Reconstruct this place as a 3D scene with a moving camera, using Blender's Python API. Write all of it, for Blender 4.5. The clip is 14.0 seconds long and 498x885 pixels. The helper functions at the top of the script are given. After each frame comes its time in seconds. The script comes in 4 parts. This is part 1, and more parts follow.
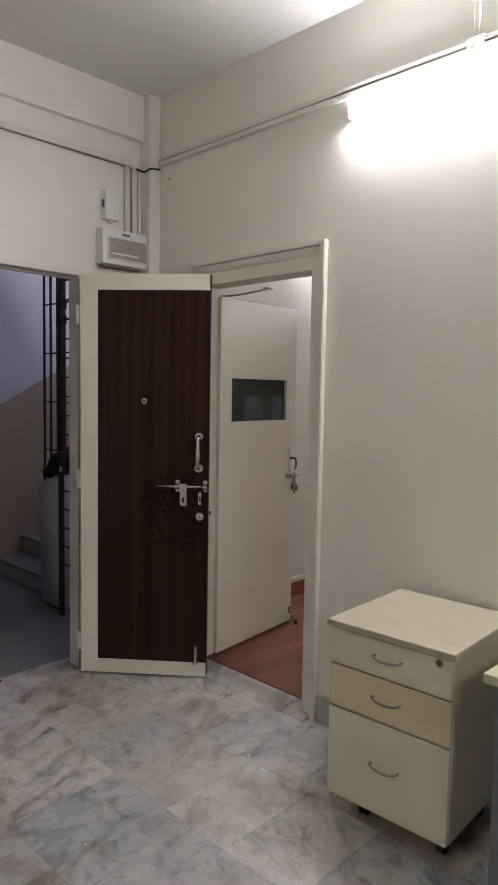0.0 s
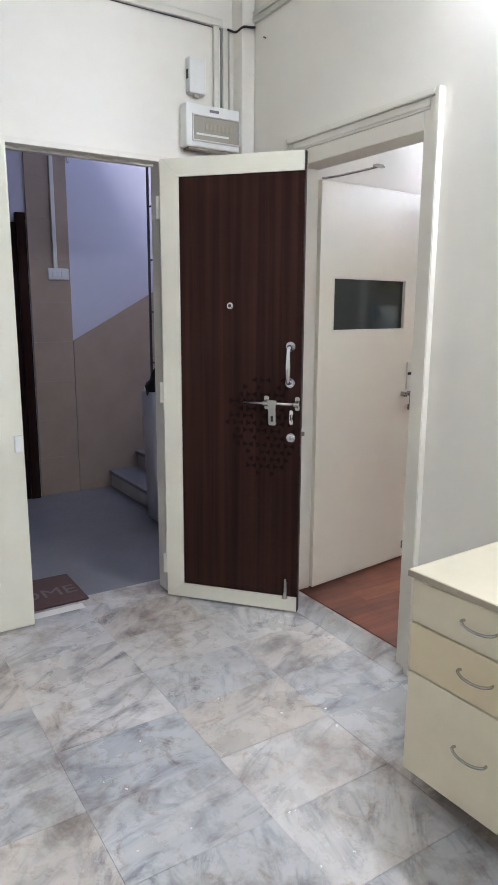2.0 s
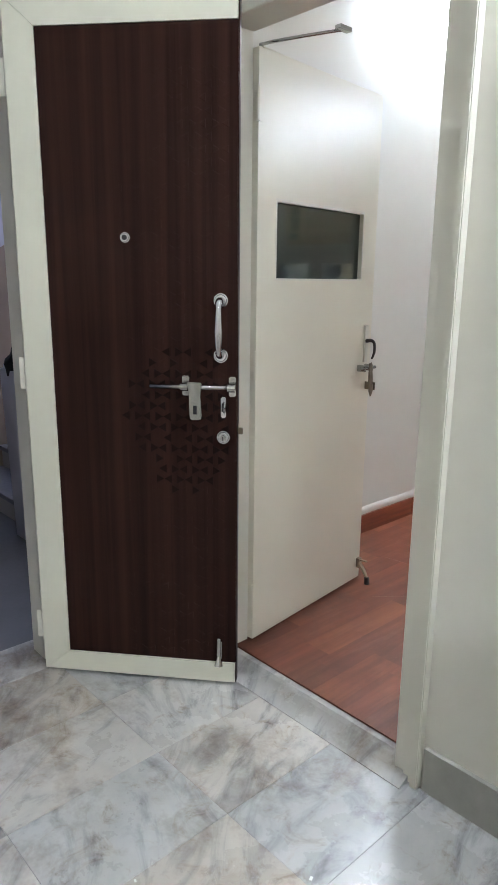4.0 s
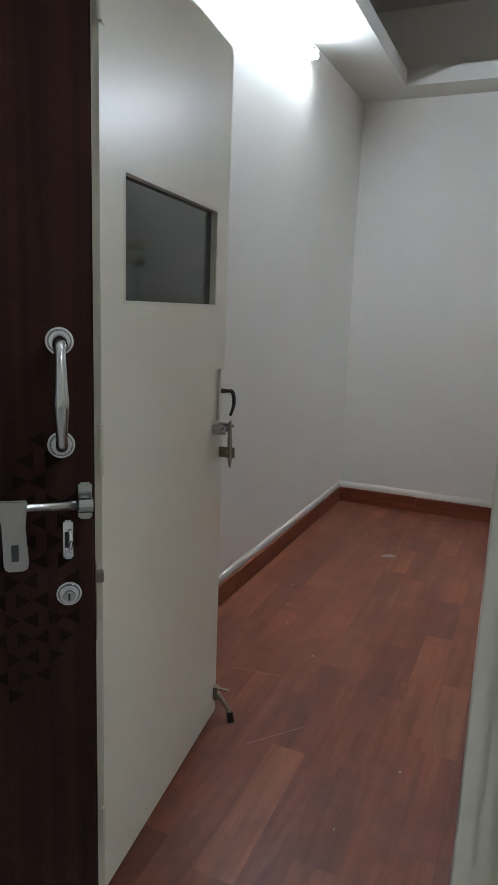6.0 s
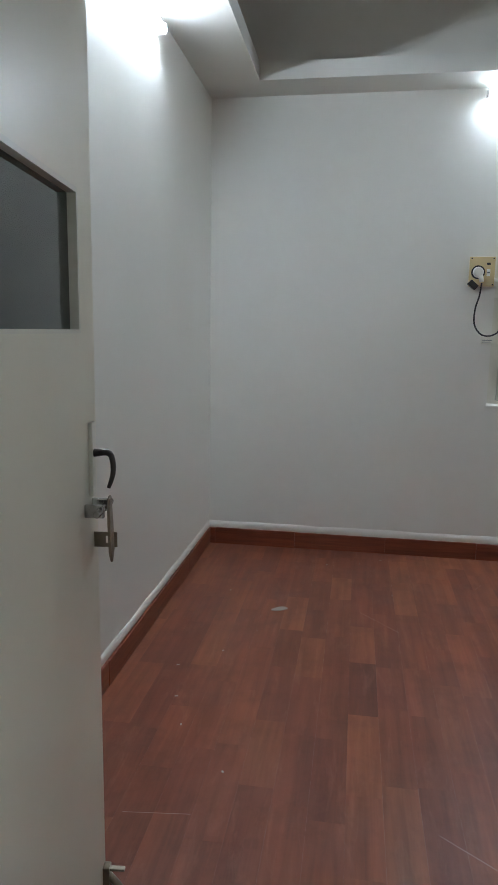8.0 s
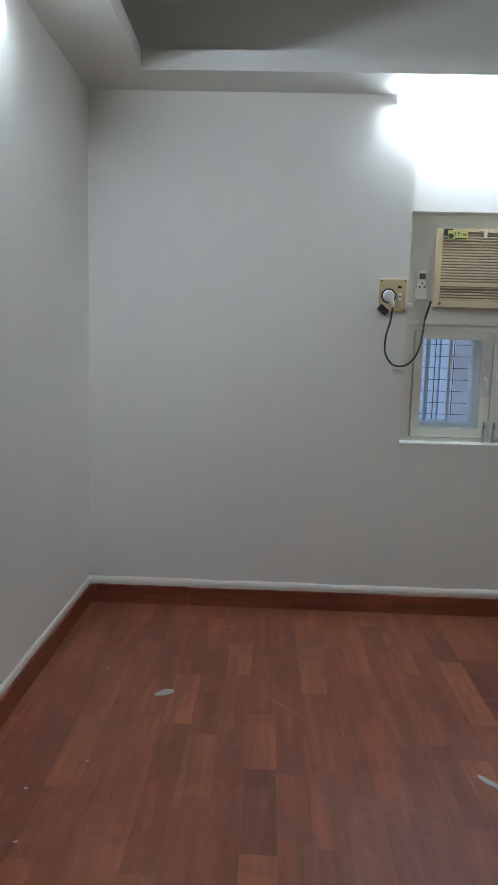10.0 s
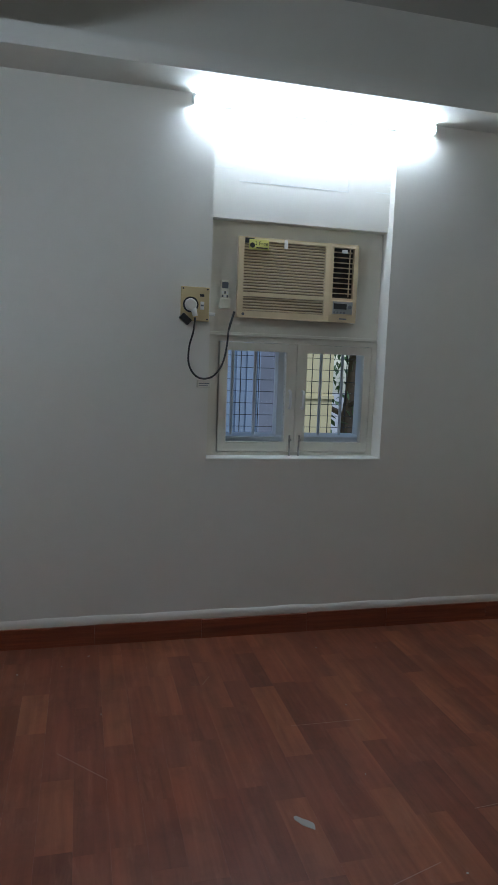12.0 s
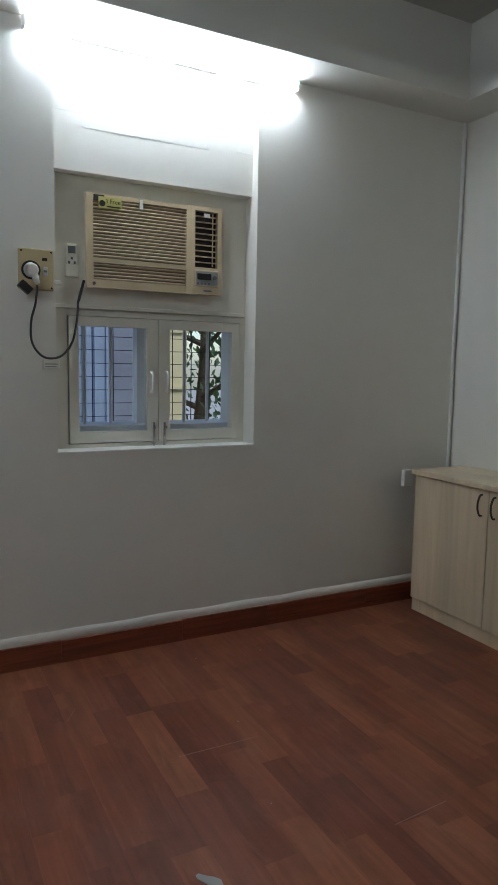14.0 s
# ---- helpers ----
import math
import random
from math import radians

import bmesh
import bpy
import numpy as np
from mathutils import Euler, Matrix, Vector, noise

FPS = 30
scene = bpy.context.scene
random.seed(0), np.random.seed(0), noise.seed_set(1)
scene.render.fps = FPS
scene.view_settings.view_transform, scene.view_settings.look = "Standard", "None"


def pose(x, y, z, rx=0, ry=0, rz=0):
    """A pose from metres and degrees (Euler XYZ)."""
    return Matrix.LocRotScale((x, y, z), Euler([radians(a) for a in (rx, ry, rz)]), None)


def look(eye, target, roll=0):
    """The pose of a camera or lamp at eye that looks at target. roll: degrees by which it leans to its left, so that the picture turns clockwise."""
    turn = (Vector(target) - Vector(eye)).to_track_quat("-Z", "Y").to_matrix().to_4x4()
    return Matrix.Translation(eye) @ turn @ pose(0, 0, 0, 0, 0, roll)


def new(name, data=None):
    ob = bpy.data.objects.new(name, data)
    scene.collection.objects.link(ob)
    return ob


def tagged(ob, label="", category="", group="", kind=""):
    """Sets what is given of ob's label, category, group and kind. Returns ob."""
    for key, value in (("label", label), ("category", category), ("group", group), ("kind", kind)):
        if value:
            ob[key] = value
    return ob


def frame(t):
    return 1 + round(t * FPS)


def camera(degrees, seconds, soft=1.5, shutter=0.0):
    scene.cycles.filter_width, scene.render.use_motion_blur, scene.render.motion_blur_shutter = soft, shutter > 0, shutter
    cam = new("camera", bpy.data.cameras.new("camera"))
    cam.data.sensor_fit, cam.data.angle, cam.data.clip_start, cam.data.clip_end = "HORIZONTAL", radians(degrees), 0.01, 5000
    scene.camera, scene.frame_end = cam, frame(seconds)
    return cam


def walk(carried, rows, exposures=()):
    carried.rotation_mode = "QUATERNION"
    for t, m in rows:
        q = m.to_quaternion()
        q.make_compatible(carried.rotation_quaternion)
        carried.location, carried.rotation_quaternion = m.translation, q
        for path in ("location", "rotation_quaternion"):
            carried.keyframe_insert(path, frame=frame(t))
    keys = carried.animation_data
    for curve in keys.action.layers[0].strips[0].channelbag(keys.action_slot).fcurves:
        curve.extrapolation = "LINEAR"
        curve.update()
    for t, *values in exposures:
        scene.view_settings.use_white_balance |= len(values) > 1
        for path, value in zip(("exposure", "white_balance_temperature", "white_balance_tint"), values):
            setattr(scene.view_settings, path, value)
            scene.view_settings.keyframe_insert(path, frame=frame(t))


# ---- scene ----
cam = camera(40.8, 14.0)
PATH = [
    (0, (3.137, -2.402, 1.492), (1.739, -0.981, 1.34), 1.0),
    (0.5, (3.085, -2.385, 1.477), (1.679, -0.981, 1.25), 0.2),
    (1, (3.092, -2.234, 1.434), (1.615, -0.912, 1.173), -0.7),
    (1.5, (3.077, -2.015, 1.433), (1.446, -0.914, 1.078), 1.5),
    (2, (2.994, -1.902, 1.424), (1.338, -0.851, 1.029), 0.3),
    (2.5, (2.795, -1.748, 1.377), (1.147, -0.698, 0.949), -0.9),
    (5, (1.64, -1.198, 1.309), (0.457, 0.356, 0.876), 1.9),
    (5.5, (1.434, -1.047, 1.311), (0.402, 0.621, 0.919), 1.6),
    (6, (1.204, -0.955, 1.312), (0.434, 0.848, 0.92), 2.1),
    (6.5, (1.019, -0.884, 1.324), (0.502, 1.005, 0.918), 1.1),
    (7, (0.946, -0.753, 1.321), (0.504, 1.159, 0.932), 1.3),
    (7.5, (0.906, -0.581, 1.331), (0.536, 1.356, 1.0), 2.0),
    (8, (0.876, -0.458, 1.322), (0.567, 1.491, 0.992), 0.9),
    (10.5, (0.97, 0.14, 1.377), (1.005, 2.129, 1.164), 1.9),
    (11, (0.996, 0.173, 1.381), (1.141, 2.162, 1.228), 1.7),
    (11.5, (1.002, 0.218, 1.371), (1.282, 2.192, 1.214), 1.7),
    (12, (1.013, 0.305, 1.392), (1.502, 2.23, 1.158), 2.1),
    (12.5, (1.011, 0.394, 1.396), (1.615, 2.287, 1.172), 2.5),
    (13, (0.994, 0.494, 1.351), (1.717, 2.347, 1.136), 2.3),
    (13.5, (1.022, 0.57, 1.31), (1.921, 2.337, 1.046), 2.1),
    (14, (1.043, 0.679, 1.295), (1.958, 2.443, 1.068), 1.0),
]
EXPOSURES = [(0, 0.60, 6850, 22), (0.5, 0.87, 6800, 22), (1.0, 1.07, 6500, 19), (1.5, 1.52, 6150, 20), (2.5, 1.60, 6050, 16), (5.0, 1.38, 6050, 12), (6.0, 0.56, 5900, 11), (6.5, 0.55, 5800, 9), (7.0, 0.84, 5750, 7), (7.5, 0.36, 5750, 7), (8.0, 0.57, 5750, 8), (10.5, 0.57, 5700, 8), (11.0, 0.06, 5550, 6), (12.0, -0.24, 5600, 7), (13.0, -0.34, 5850, 8), (13.5, -0.11, 5950, 8), (14.0, -0.09, 5950, 8)]
walk(cam, [(t, look(eye, target, roll)) for t, eye, target, roll in PATH], EXPOSURES)

# world, sun, lamps
world = bpy.data.worlds.new("sky")
scene.world = world
world.use_nodes = True
wn = world.node_tree
sky = wn.nodes.new("ShaderNodeTexSky")
sky.sky_type = "NISHITA"
sky.sun_disc = False
sky.sun_elevation, sky.sun_rotation = radians(50), radians(200)
wn.nodes["Background"].inputs["Strength"].default_value = 0.15
wn.links.new(sky.outputs["Color"], wn.nodes["Background"].inputs["Color"])
sun = new("sun", bpy.data.lights.new("sun", "SUN"))
sun.data.energy, sun.data.angle, sun.data.color = 2.2, radians(25), (1.0, 0.97, 0.93)
sun.matrix_world = look((0, 0, 10), (-2.0, 5.5, 3.0))


def area(name, m, w, h, power, colour):
    lamp = new(name, bpy.data.lights.new(name, "AREA"))
    lamp.data.shape, lamp.data.size, lamp.data.size_y = "RECTANGLE", w, h
    lamp.data.energy, lamp.data.color = power, colour
    lamp.matrix_world = m
    return lamp


# added area lamp standing in for daylight from the stairwell's unseen open top
area("stairwell_sky_fill", pose(-1.3, 1.0, 4.1, 0, 0, 0), 1.8, 2.4, 2.6, (0.72, 0.77, 1.0))

# ---------------------------------------------------------------- materials


def material(name, colour, rough=0.6, metal=0.0, spec=0.5):
    m = bpy.data.materials.new(name)
    m.use_nodes = True
    p = m.node_tree.nodes["Principled BSDF"]
    p.inputs["Base Color"].default_value = (*colour, 1)
    p.inputs["Roughness"].default_value = rough
    p.inputs["Metallic"].default_value = metal
    p.inputs["Specular IOR Level"].default_value = spec
    return m


def node(m, kind, **values):
    n = m.node_tree.nodes.new(kind)
    for key, value in values.items():
        n.inputs[key.replace("_", " ")].default_value = value
    return n


def link(m, a, b):
    m.node_tree.links.new(a, b)


def ramp(m, source, stops):
    r = m.node_tree.nodes.new("ShaderNodeValToRGB")
    els = r.color_ramp.elements
    while len(els) < len(stops):
        els.new(0.5)
    for e, (at, c) in zip(els, stops):
        e.position, e.color = at, (*c, 1)
    link(m, source, r.inputs["Fac"])
    return r.outputs["Color"]


def scaled(m, coords, scale, offset=None):
    mp = m.node_tree.nodes.new("ShaderNodeMapping")
    mp.inputs["Scale"].default_value = scale
    link(m, coords, mp.inputs["Vector"])
    if offset is not None:
        link(m, offset, mp.inputs["Location"])
    return mp.outputs["Vector"]


def mix(m, fac, a, b, how="MIX"):
    n = m.node_tree.nodes.new("ShaderNodeMix")
    n.data_type, n.blend_type = "RGBA", how
    for sock, v in ((n.inputs[0], fac), (n.inputs[6], a), (n.inputs[7], b)):
        if isinstance(v, bpy.types.NodeSocket):
            link(m, v, sock)
        elif isinstance(v, (int, float)):
            sock.default_value = v
        else:
            sock.default_value = (*v, 1)
    return n.outputs[2]


def bump(m, height, strength, distance):
    b = node(m, "ShaderNodeBump", Strength=strength, Distance=distance)
    link(m, height, b.inputs["Height"])
    link(m, b.outputs["Normal"], m.node_tree.nodes["Principled BSDF"].inputs["Normal"])


def paint(name, colour, rough=0.55, dirt=0.12, relief=0.25, scale=1.0):
    """Painted surface with faint stains, roller grain and uneven gloss."""
    m = material(name, colour, rough)
    p = m.node_tree.nodes["Principled BSDF"]
    co = m.node_tree.nodes.new("ShaderNodeNewGeometry").outputs["Position"]
    big = node(m, "ShaderNodeTexNoise", Scale=1.3 * scale, Detail=5.0, Roughness=0.6)
    fine = node(m, "ShaderNodeTexNoise", Scale=160.0, Detail=3.0)
    mid = node(m, "ShaderNodeTexNoise", Scale=14.0 * scale, Detail=4.0, Roughness=0.5)
    for n in (big, fine, mid):
        link(m, co, n.inputs["Vector"])
    low = tuple(c * (1 - dirt) * k for c, k in zip(colour, (1.0, 0.985, 0.95)))
    c1 = ramp(m, big.outputs["Fac"], [(0.2, low), (0.8, colour)])
    c2 = ramp(m, mid.outputs["Fac"], [(0.2, (0.97, 0.965, 0.955)), (0.8, (1, 1, 1))])
    link(m, mix(m, 0.7, c1, c2, "MULTIPLY"), p.inputs["Base Color"])
    if relief <= 0.03:
        return m
    r = node(m, "ShaderNodeMapRange", From_Min=0.3, From_Max=0.7, To_Min=max(rough - 0.05, 0.05), To_Max=min(rough + 0.06, 1))
    link(m, mid.outputs["Fac"], r.inputs["Value"])
    link(m, r.outputs["Result"], p.inputs["Roughness"])
    hs = m.node_tree.nodes.new("ShaderNodeMath")
    hs.operation = "MULTIPLY_ADD"
    hs.inputs[1].default_value = 0.15
    link(m, fine.outputs["Fac"], hs.inputs[0])
    link(m, mid.outputs["Fac"], hs.inputs[2])
    bump(m, hs.outputs[0], relief, 0.003)
    return m


def wood(name, dark, light, rough=0.35, grain=(60.0, 60.0, 1.6), coords="Object", seed_by_piece=False, relief=0.08, contrast=(0.3, 0.7)):
    m = material(name, light, rough)
    p = m.node_tree.nodes["Principled BSDF"]
    tc = m.node_tree.nodes.new("ShaderNodeTexCoord").outputs[coords]
    off = None
    info = None
    if seed_by_piece:
        info = m.node_tree.nodes.new("ShaderNodeObjectInfo")
        mul = m.node_tree.nodes.new("ShaderNodeVectorMath")
        mul.operation = "SCALE"
        mul.inputs[0].default_value = (37.0, 53.0, 71.0)
        link(m, info.outputs["Random"], mul.inputs["Scale"])
        off = mul.outputs["Vector"]
    n1 = node(m, "ShaderNodeTexNoise", Scale=1.0, Detail=6.0, Roughness=0.6, Distortion=0.4)
    link(m, scaled(m, tc, grain, off), n1.inputs["Vector"])
    n2 = node(m, "ShaderNodeTexNoise", Scale=1.0, Detail=3.0)
    link(m, scaled(m, tc, tuple(g * 0.22 for g in grain), off), n2.inputs["Vector"])
    c = ramp(m, n1.outputs["Fac"], [(contrast[0], dark), (contrast[1], light)])
    c = mix(m, 0.6, c, ramp(m, n2.outputs["Fac"], [(0.3, (0.62, 0.6, 0.6)), (0.7, (1.15, 1.12, 1.1))]), "MULTIPLY")
    link(m, c, p.inputs["Base Color"])
    bump(m, n1.outputs["Fac"], relief, 0.002)
    return m, c, info


M_WALL = paint("wall_paint", (0.80, 0.77, 0.70), 0.42, 0.05, 0.05)
M_WALL_RED = paint("room_wall_paint", (0.765, 0.742, 0.690), 0.46, 0.05, 0.05)
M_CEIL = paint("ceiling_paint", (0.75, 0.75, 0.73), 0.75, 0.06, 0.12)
# room ceiling paint, darkened to hold the shade above the ledge
M_CEILSHADE = paint("room_ceiling_shaded_paint", (0.58, 0.56, 0.52), 0.75, 0.06, 0.12)
M_SCRATCH = material("scuffed_vinyl", (0.30, 0.19, 0.16), 0.6)
M_COVE = paint("cove_paint", (0.76, 0.75, 0.705), 0.6, 0.06, 0.1)
M_FRAME = paint("frame_gloss_paint", (0.75, 0.72, 0.64), 0.34, 0.05, 0.0, 0.8)
M_DOORWHITE = paint("door_gloss_paint", (0.79, 0.745, 0.63), 0.30, 0.04, 0.0, 0.5)
M_EDGE = paint("edge_band_laminate", (0.76, 0.735, 0.62), 0.4, 0.05, 0.0, 3.0)
M_TRUNK = paint("conduit_plastic", (0.74, 0.72, 0.64), 0.4, 0.12, 0.1, 4.0)
M_WHITE = paint("white_plastic", (0.80, 0.80, 0.78), 0.35, 0.05, 0.03, 4.0)
M_WINWHITE = paint("window_gloss_paint", (0.75, 0.72, 0.63), 0.35, 0.08, 0.1, 1.5)
M_LAMINATE = paint("cream_laminate", (0.68, 0.615, 0.465), 0.36, 0.14, 0.03, 3.0)
M_LAMYELLOW = paint("yellowed_laminate", (0.66, 0.56, 0.375), 0.36, 0.14, 0.0, 3.0)
M_LAMEDGE = paint("cream_edge_band", (0.42, 0.36, 0.27), 0.4, 0.2, 0.03, 5.0)
M_MAPLE, _, _ = wood("maple_laminate", (0.62, 0.50, 0.33), (0.74, 0.62, 0.44), 0.4, (22.0, 22.0, 1.6), relief=0.02)
M_BROWN, _, _ = wood("dark_laminate", (0.0145, 0.0070, 0.0057), (0.042, 0.0192, 0.0148), 0.30, (30.0, 30.0, 0.42), relief=0.02, contrast=(0.24, 0.78))
M_BROWN.node_tree.nodes["Principled BSDF"].inputs["Specular IOR Level"].default_value = 0.04
M_INLAY = material("inlay_laminate", (0.0115, 0.0056, 0.0047), 0.32, 0.0, 0.05)
M_SKIRT, _, _ = wood("red_skirting", (0.125, 0.028, 0.012), (0.245, 0.062, 0.026), 0.4, (3.0, 60.0, 60.0), seed_by_piece=True)
M_STEEL = material("brushed_steel", (0.46, 0.455, 0.44), 0.24, 1.0)
M_CHROME = material("chrome", (0.62, 0.63, 0.65), 0.13, 1.0)
M_OLDMETAL = paint("worn_metal", (0.30, 0.25, 0.19), 0.4, 0.4, 0.3, 20.0)
M_OLDMETAL.node_tree.nodes["Principled BSDF"].inputs["Metallic"].default_value = 0.85
M_DARKMETAL = material("dark_oxidised_metal", (0.07, 0.06, 0.055), 0.35, 0.9)
M_BLACK = material("black_plastic", (0.015, 0.015, 0.016), 0.4)
M_RUBBER = material("black_rubber", (0.012, 0.012, 0.012), 0.7)
M_IRON = material("black_iron_paint", (0.018, 0.018, 0.022), 0.45)
M_ACBODY = paint("aged_cream_plastic", (0.60, 0.485, 0.31), 0.42, 0.10, 0.03, 4.0)
M_ACDARK = material("dark_louvre_gap", (0.02, 0.018, 0.016), 0.6)
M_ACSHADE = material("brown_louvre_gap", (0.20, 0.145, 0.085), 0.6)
M_LCD = material("grey_display", (0.10, 0.11, 0.12), 0.15)
M_YELLOW = material("yellow_sticker", (0.52, 0.49, 0.14), 0.5)
M_TAN = paint("tan_switch_board", (0.62, 0.50, 0.27), 0.45, 0.06, 0.03, 5.0)
M_SKIRTGREY = paint("grey_marble_skirting", (0.46, 0.45, 0.41), 0.35, 0.25, 0.1, 8.0)
M_LANDFLOOR = paint("grey_stone_floor", (0.20, 0.20, 0.21), 0.35, 0.25, 0.15, 3.0)
M_LANDWALL = paint("lavender_wall_paint", (0.60, 0.60, 0.69), 0.6, 0.06, 0.1)
M_PAPER = material("grey_paper", (0.30, 0.315, 0.31), 0.7)
M_TUBEBODY = paint("tube_batten_white", (0.8, 0.8, 0.8), 0.4, 0.03, 0.02)
M_MAT = paint("coir_mat", (0.09, 0.045, 0.04), 0.95, 0.3, 0.9, 20.0)
M_MATTEXT = material("mat_lettering", (0.15, 0.12, 0.11), 0.9)
M_STEP = paint("stair_stone", (0.50, 0.47, 0.44), 0.5, 0.25, 0.2, 4.0)
M_GREYLEG = material("grey_metal_paint", (0.16, 0.17, 0.19), 0.4, 0.3)
M_FRIDGE = paint("white_enamel", (0.66, 0.65, 0.68), 0.3, 0.05, 0.03)
M_BACKYELLOW = paint("yellow_render", (0.70, 0.62, 0.36), 0.8, 0.25, 0.3, 1.5)
M_BACKBLUE = paint("blue_grey_sheet", (0.30, 0.38, 0.50), 0.6, 0.3, 0.2, 2.0)
# colour of the unseen yard, kept pale as a reflector
M_YARD = paint("bounce_pale_concrete", (0.46, 0.45, 0.42), 0.9, 0.2, 0.2, 1.0)
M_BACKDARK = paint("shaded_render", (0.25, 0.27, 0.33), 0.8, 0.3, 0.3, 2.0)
M_BARK = paint("bark", (0.10, 0.075, 0.05), 0.9, 0.4, 0.8, 10.0)
M_LEAF = material("leaf", (0.05, 0.10, 0.03), 0.5)
M_GROUT = paint("tile_joint", (0.42, 0.385, 0.34), 0.85, 0.3, 0.3, 10.0)
M_VINYLBASE = paint("vinyl_base", (0.13, 0.045, 0.03), 0.45, 0.2, 0.1, 3.0)
M_BLOB = material("faint_print", (0.10, 0.10, 0.11), 0.6)

# tube glow
M_TUBE = material("lit_tube", (1, 1, 1), 0.5)
p = M_TUBE.node_tree.nodes["Principled BSDF"]
p.inputs["Emission Color"].default_value = (0.86, 0.94, 1.0, 1)
p.inputs["Emission Strength"].default_value = 112.0

# beige wall tiles of the landing
M_LANDTILE = paint("beige_wall_tile", (0.40, 0.31, 0.235), 0.35, 0.15, 0.05, 5.0)

# clear and tinted glass
M_GLASS = material("window_glass", (0.95, 0.97, 1.0), 0.02)
M_GLASS.node_tree.nodes["Principled BSDF"].inputs["Transmission Weight"].default_value = 1.0
M_GLASS.node_tree.nodes["Principled BSDF"].inputs["IOR"].default_value = 1.05
M_DARKGLASS = material("dark_tinted_glass", (0.014, 0.022, 0.019), 0.06)
M_DARKGLASS.node_tree.nodes["Principled BSDF"].inputs["IOR"].default_value = 1.6
M_COVER = material("smoked_cover", (0.36, 0.33, 0.27), 0.2)


def marble():
    m = material("marble_tile", (0.7, 0.7, 0.7), 0.25)
    p = m.node_tree.nodes["Principled BSDF"]
    tc = m.node_tree.nodes.new("ShaderNodeTexCoord").outputs["Object"]
    info = m.node_tree.nodes.new("ShaderNodeObjectInfo")
    mul = m.node_tree.nodes.new("ShaderNodeVectorMath")
    mul.operation = "SCALE"
    mul.inputs[0].default_value = (41.0, 23.0, 67.0)
    link(m, info.outputs["Random"], mul.inputs["Scale"])
    rot = m.node_tree.nodes.new("ShaderNodeVectorRotate")
    rot.rotation_type = "Z_AXIS"
    ang = node(m, "ShaderNodeMapRange", To_Min=0.2, To_Max=1.5)
    link(m, info.outputs["Random"], ang.inputs["Value"])
    link(m, tc, rot.inputs["Vector"])
    link(m, ang.outputs["Result"], rot.inputs["Angle"])
    veins = node(m, "ShaderNodeTexNoise", Scale=1.0, Detail=9.0, Roughness=0.62, Distortion=1.3)
    link(m, scaled(m, rot.outputs["Vector"], (3.0, 7.6, 4.5), mul.outputs["Vector"]), veins.inputs["Vector"])
    cloud = node(m, "ShaderNodeTexNoise", Scale=4.5, Detail=5.0, Roughness=0.6)
    link(m, scaled(m, tc, (1, 1, 1), mul.outputs["Vector"]), cloud.inputs["Vector"])
    base = ramp(m, info.outputs["Random"], [(0.0, (0.56, 0.58, 0.60)), (0.25, (0.80, 0.785, 0.755)), (0.5, (0.70, 0.64, 0.57)), (0.75, (0.82, 0.80, 0.77)), (1.0, (0.62, 0.64, 0.66))])
    v = ramp(m, veins.outputs["Fac"], [(0.29, (0.27, 0.275, 0.29)), (0.40, (0.66, 0.66, 0.67)), (0.49, (0.95, 0.95, 0.95)), (0.64, (1.04, 1.03, 1.0))])
    c = mix(m, 0.85, mix(m, 1.0, base, (0.75, 0.735, 0.72), "MULTIPLY"), v, "MULTIPLY")
    c = mix(m, 0.6, c, ramp(m, cloud.outputs["Fac"], [(0.3, (0.70, 0.68, 0.66)), (0.6, (1, 1, 1))]), "MULTIPLY")
    pos = m.node_tree.nodes.new("ShaderNodeNewGeometry").outputs["Position"]
    dirt = node(m, "ShaderNodeTexNoise", Scale=2.2, Detail=6.0, Roughness=0.7)
    link(m, pos, dirt.inputs["Vector"])
    c = mix(m, 0.8, c, ramp(m, dirt.outputs["Fac"], [(0.34, (0.40, 0.31, 0.235)), (0.50, (1, 1, 1))]), "MULTIPLY")
    rust = node(m, "ShaderNodeTexNoise", Scale=9.0, Detail=7.0, Roughness=0.7, Distortion=1.0)
    link(m, pos, rust.inputs["Vector"])
    c = mix(m, 0.7, c, ramp(m, rust.outputs["Fac"], [(0.30, (0.42, 0.33, 0.26)), (0.40, (0.88, 0.82, 0.76)), (0.47, (1, 1, 1))]), "MULTIPLY")
    link(m, c, p.inputs["Base Color"])
    r = node(m, "ShaderNodeMapRange", From_Min=0.3, From_Max=0.7, To_Min=0.42, To_Max=0.2)
    link(m, dirt.outputs["Fac"], r.inputs["Value"])
    link(m, r.outputs["Result"], p.inputs["Roughness"])
    bump(m, dirt.outputs["Fac"], 0.05, 0.004)
    return m


M_MARBLE = marble()


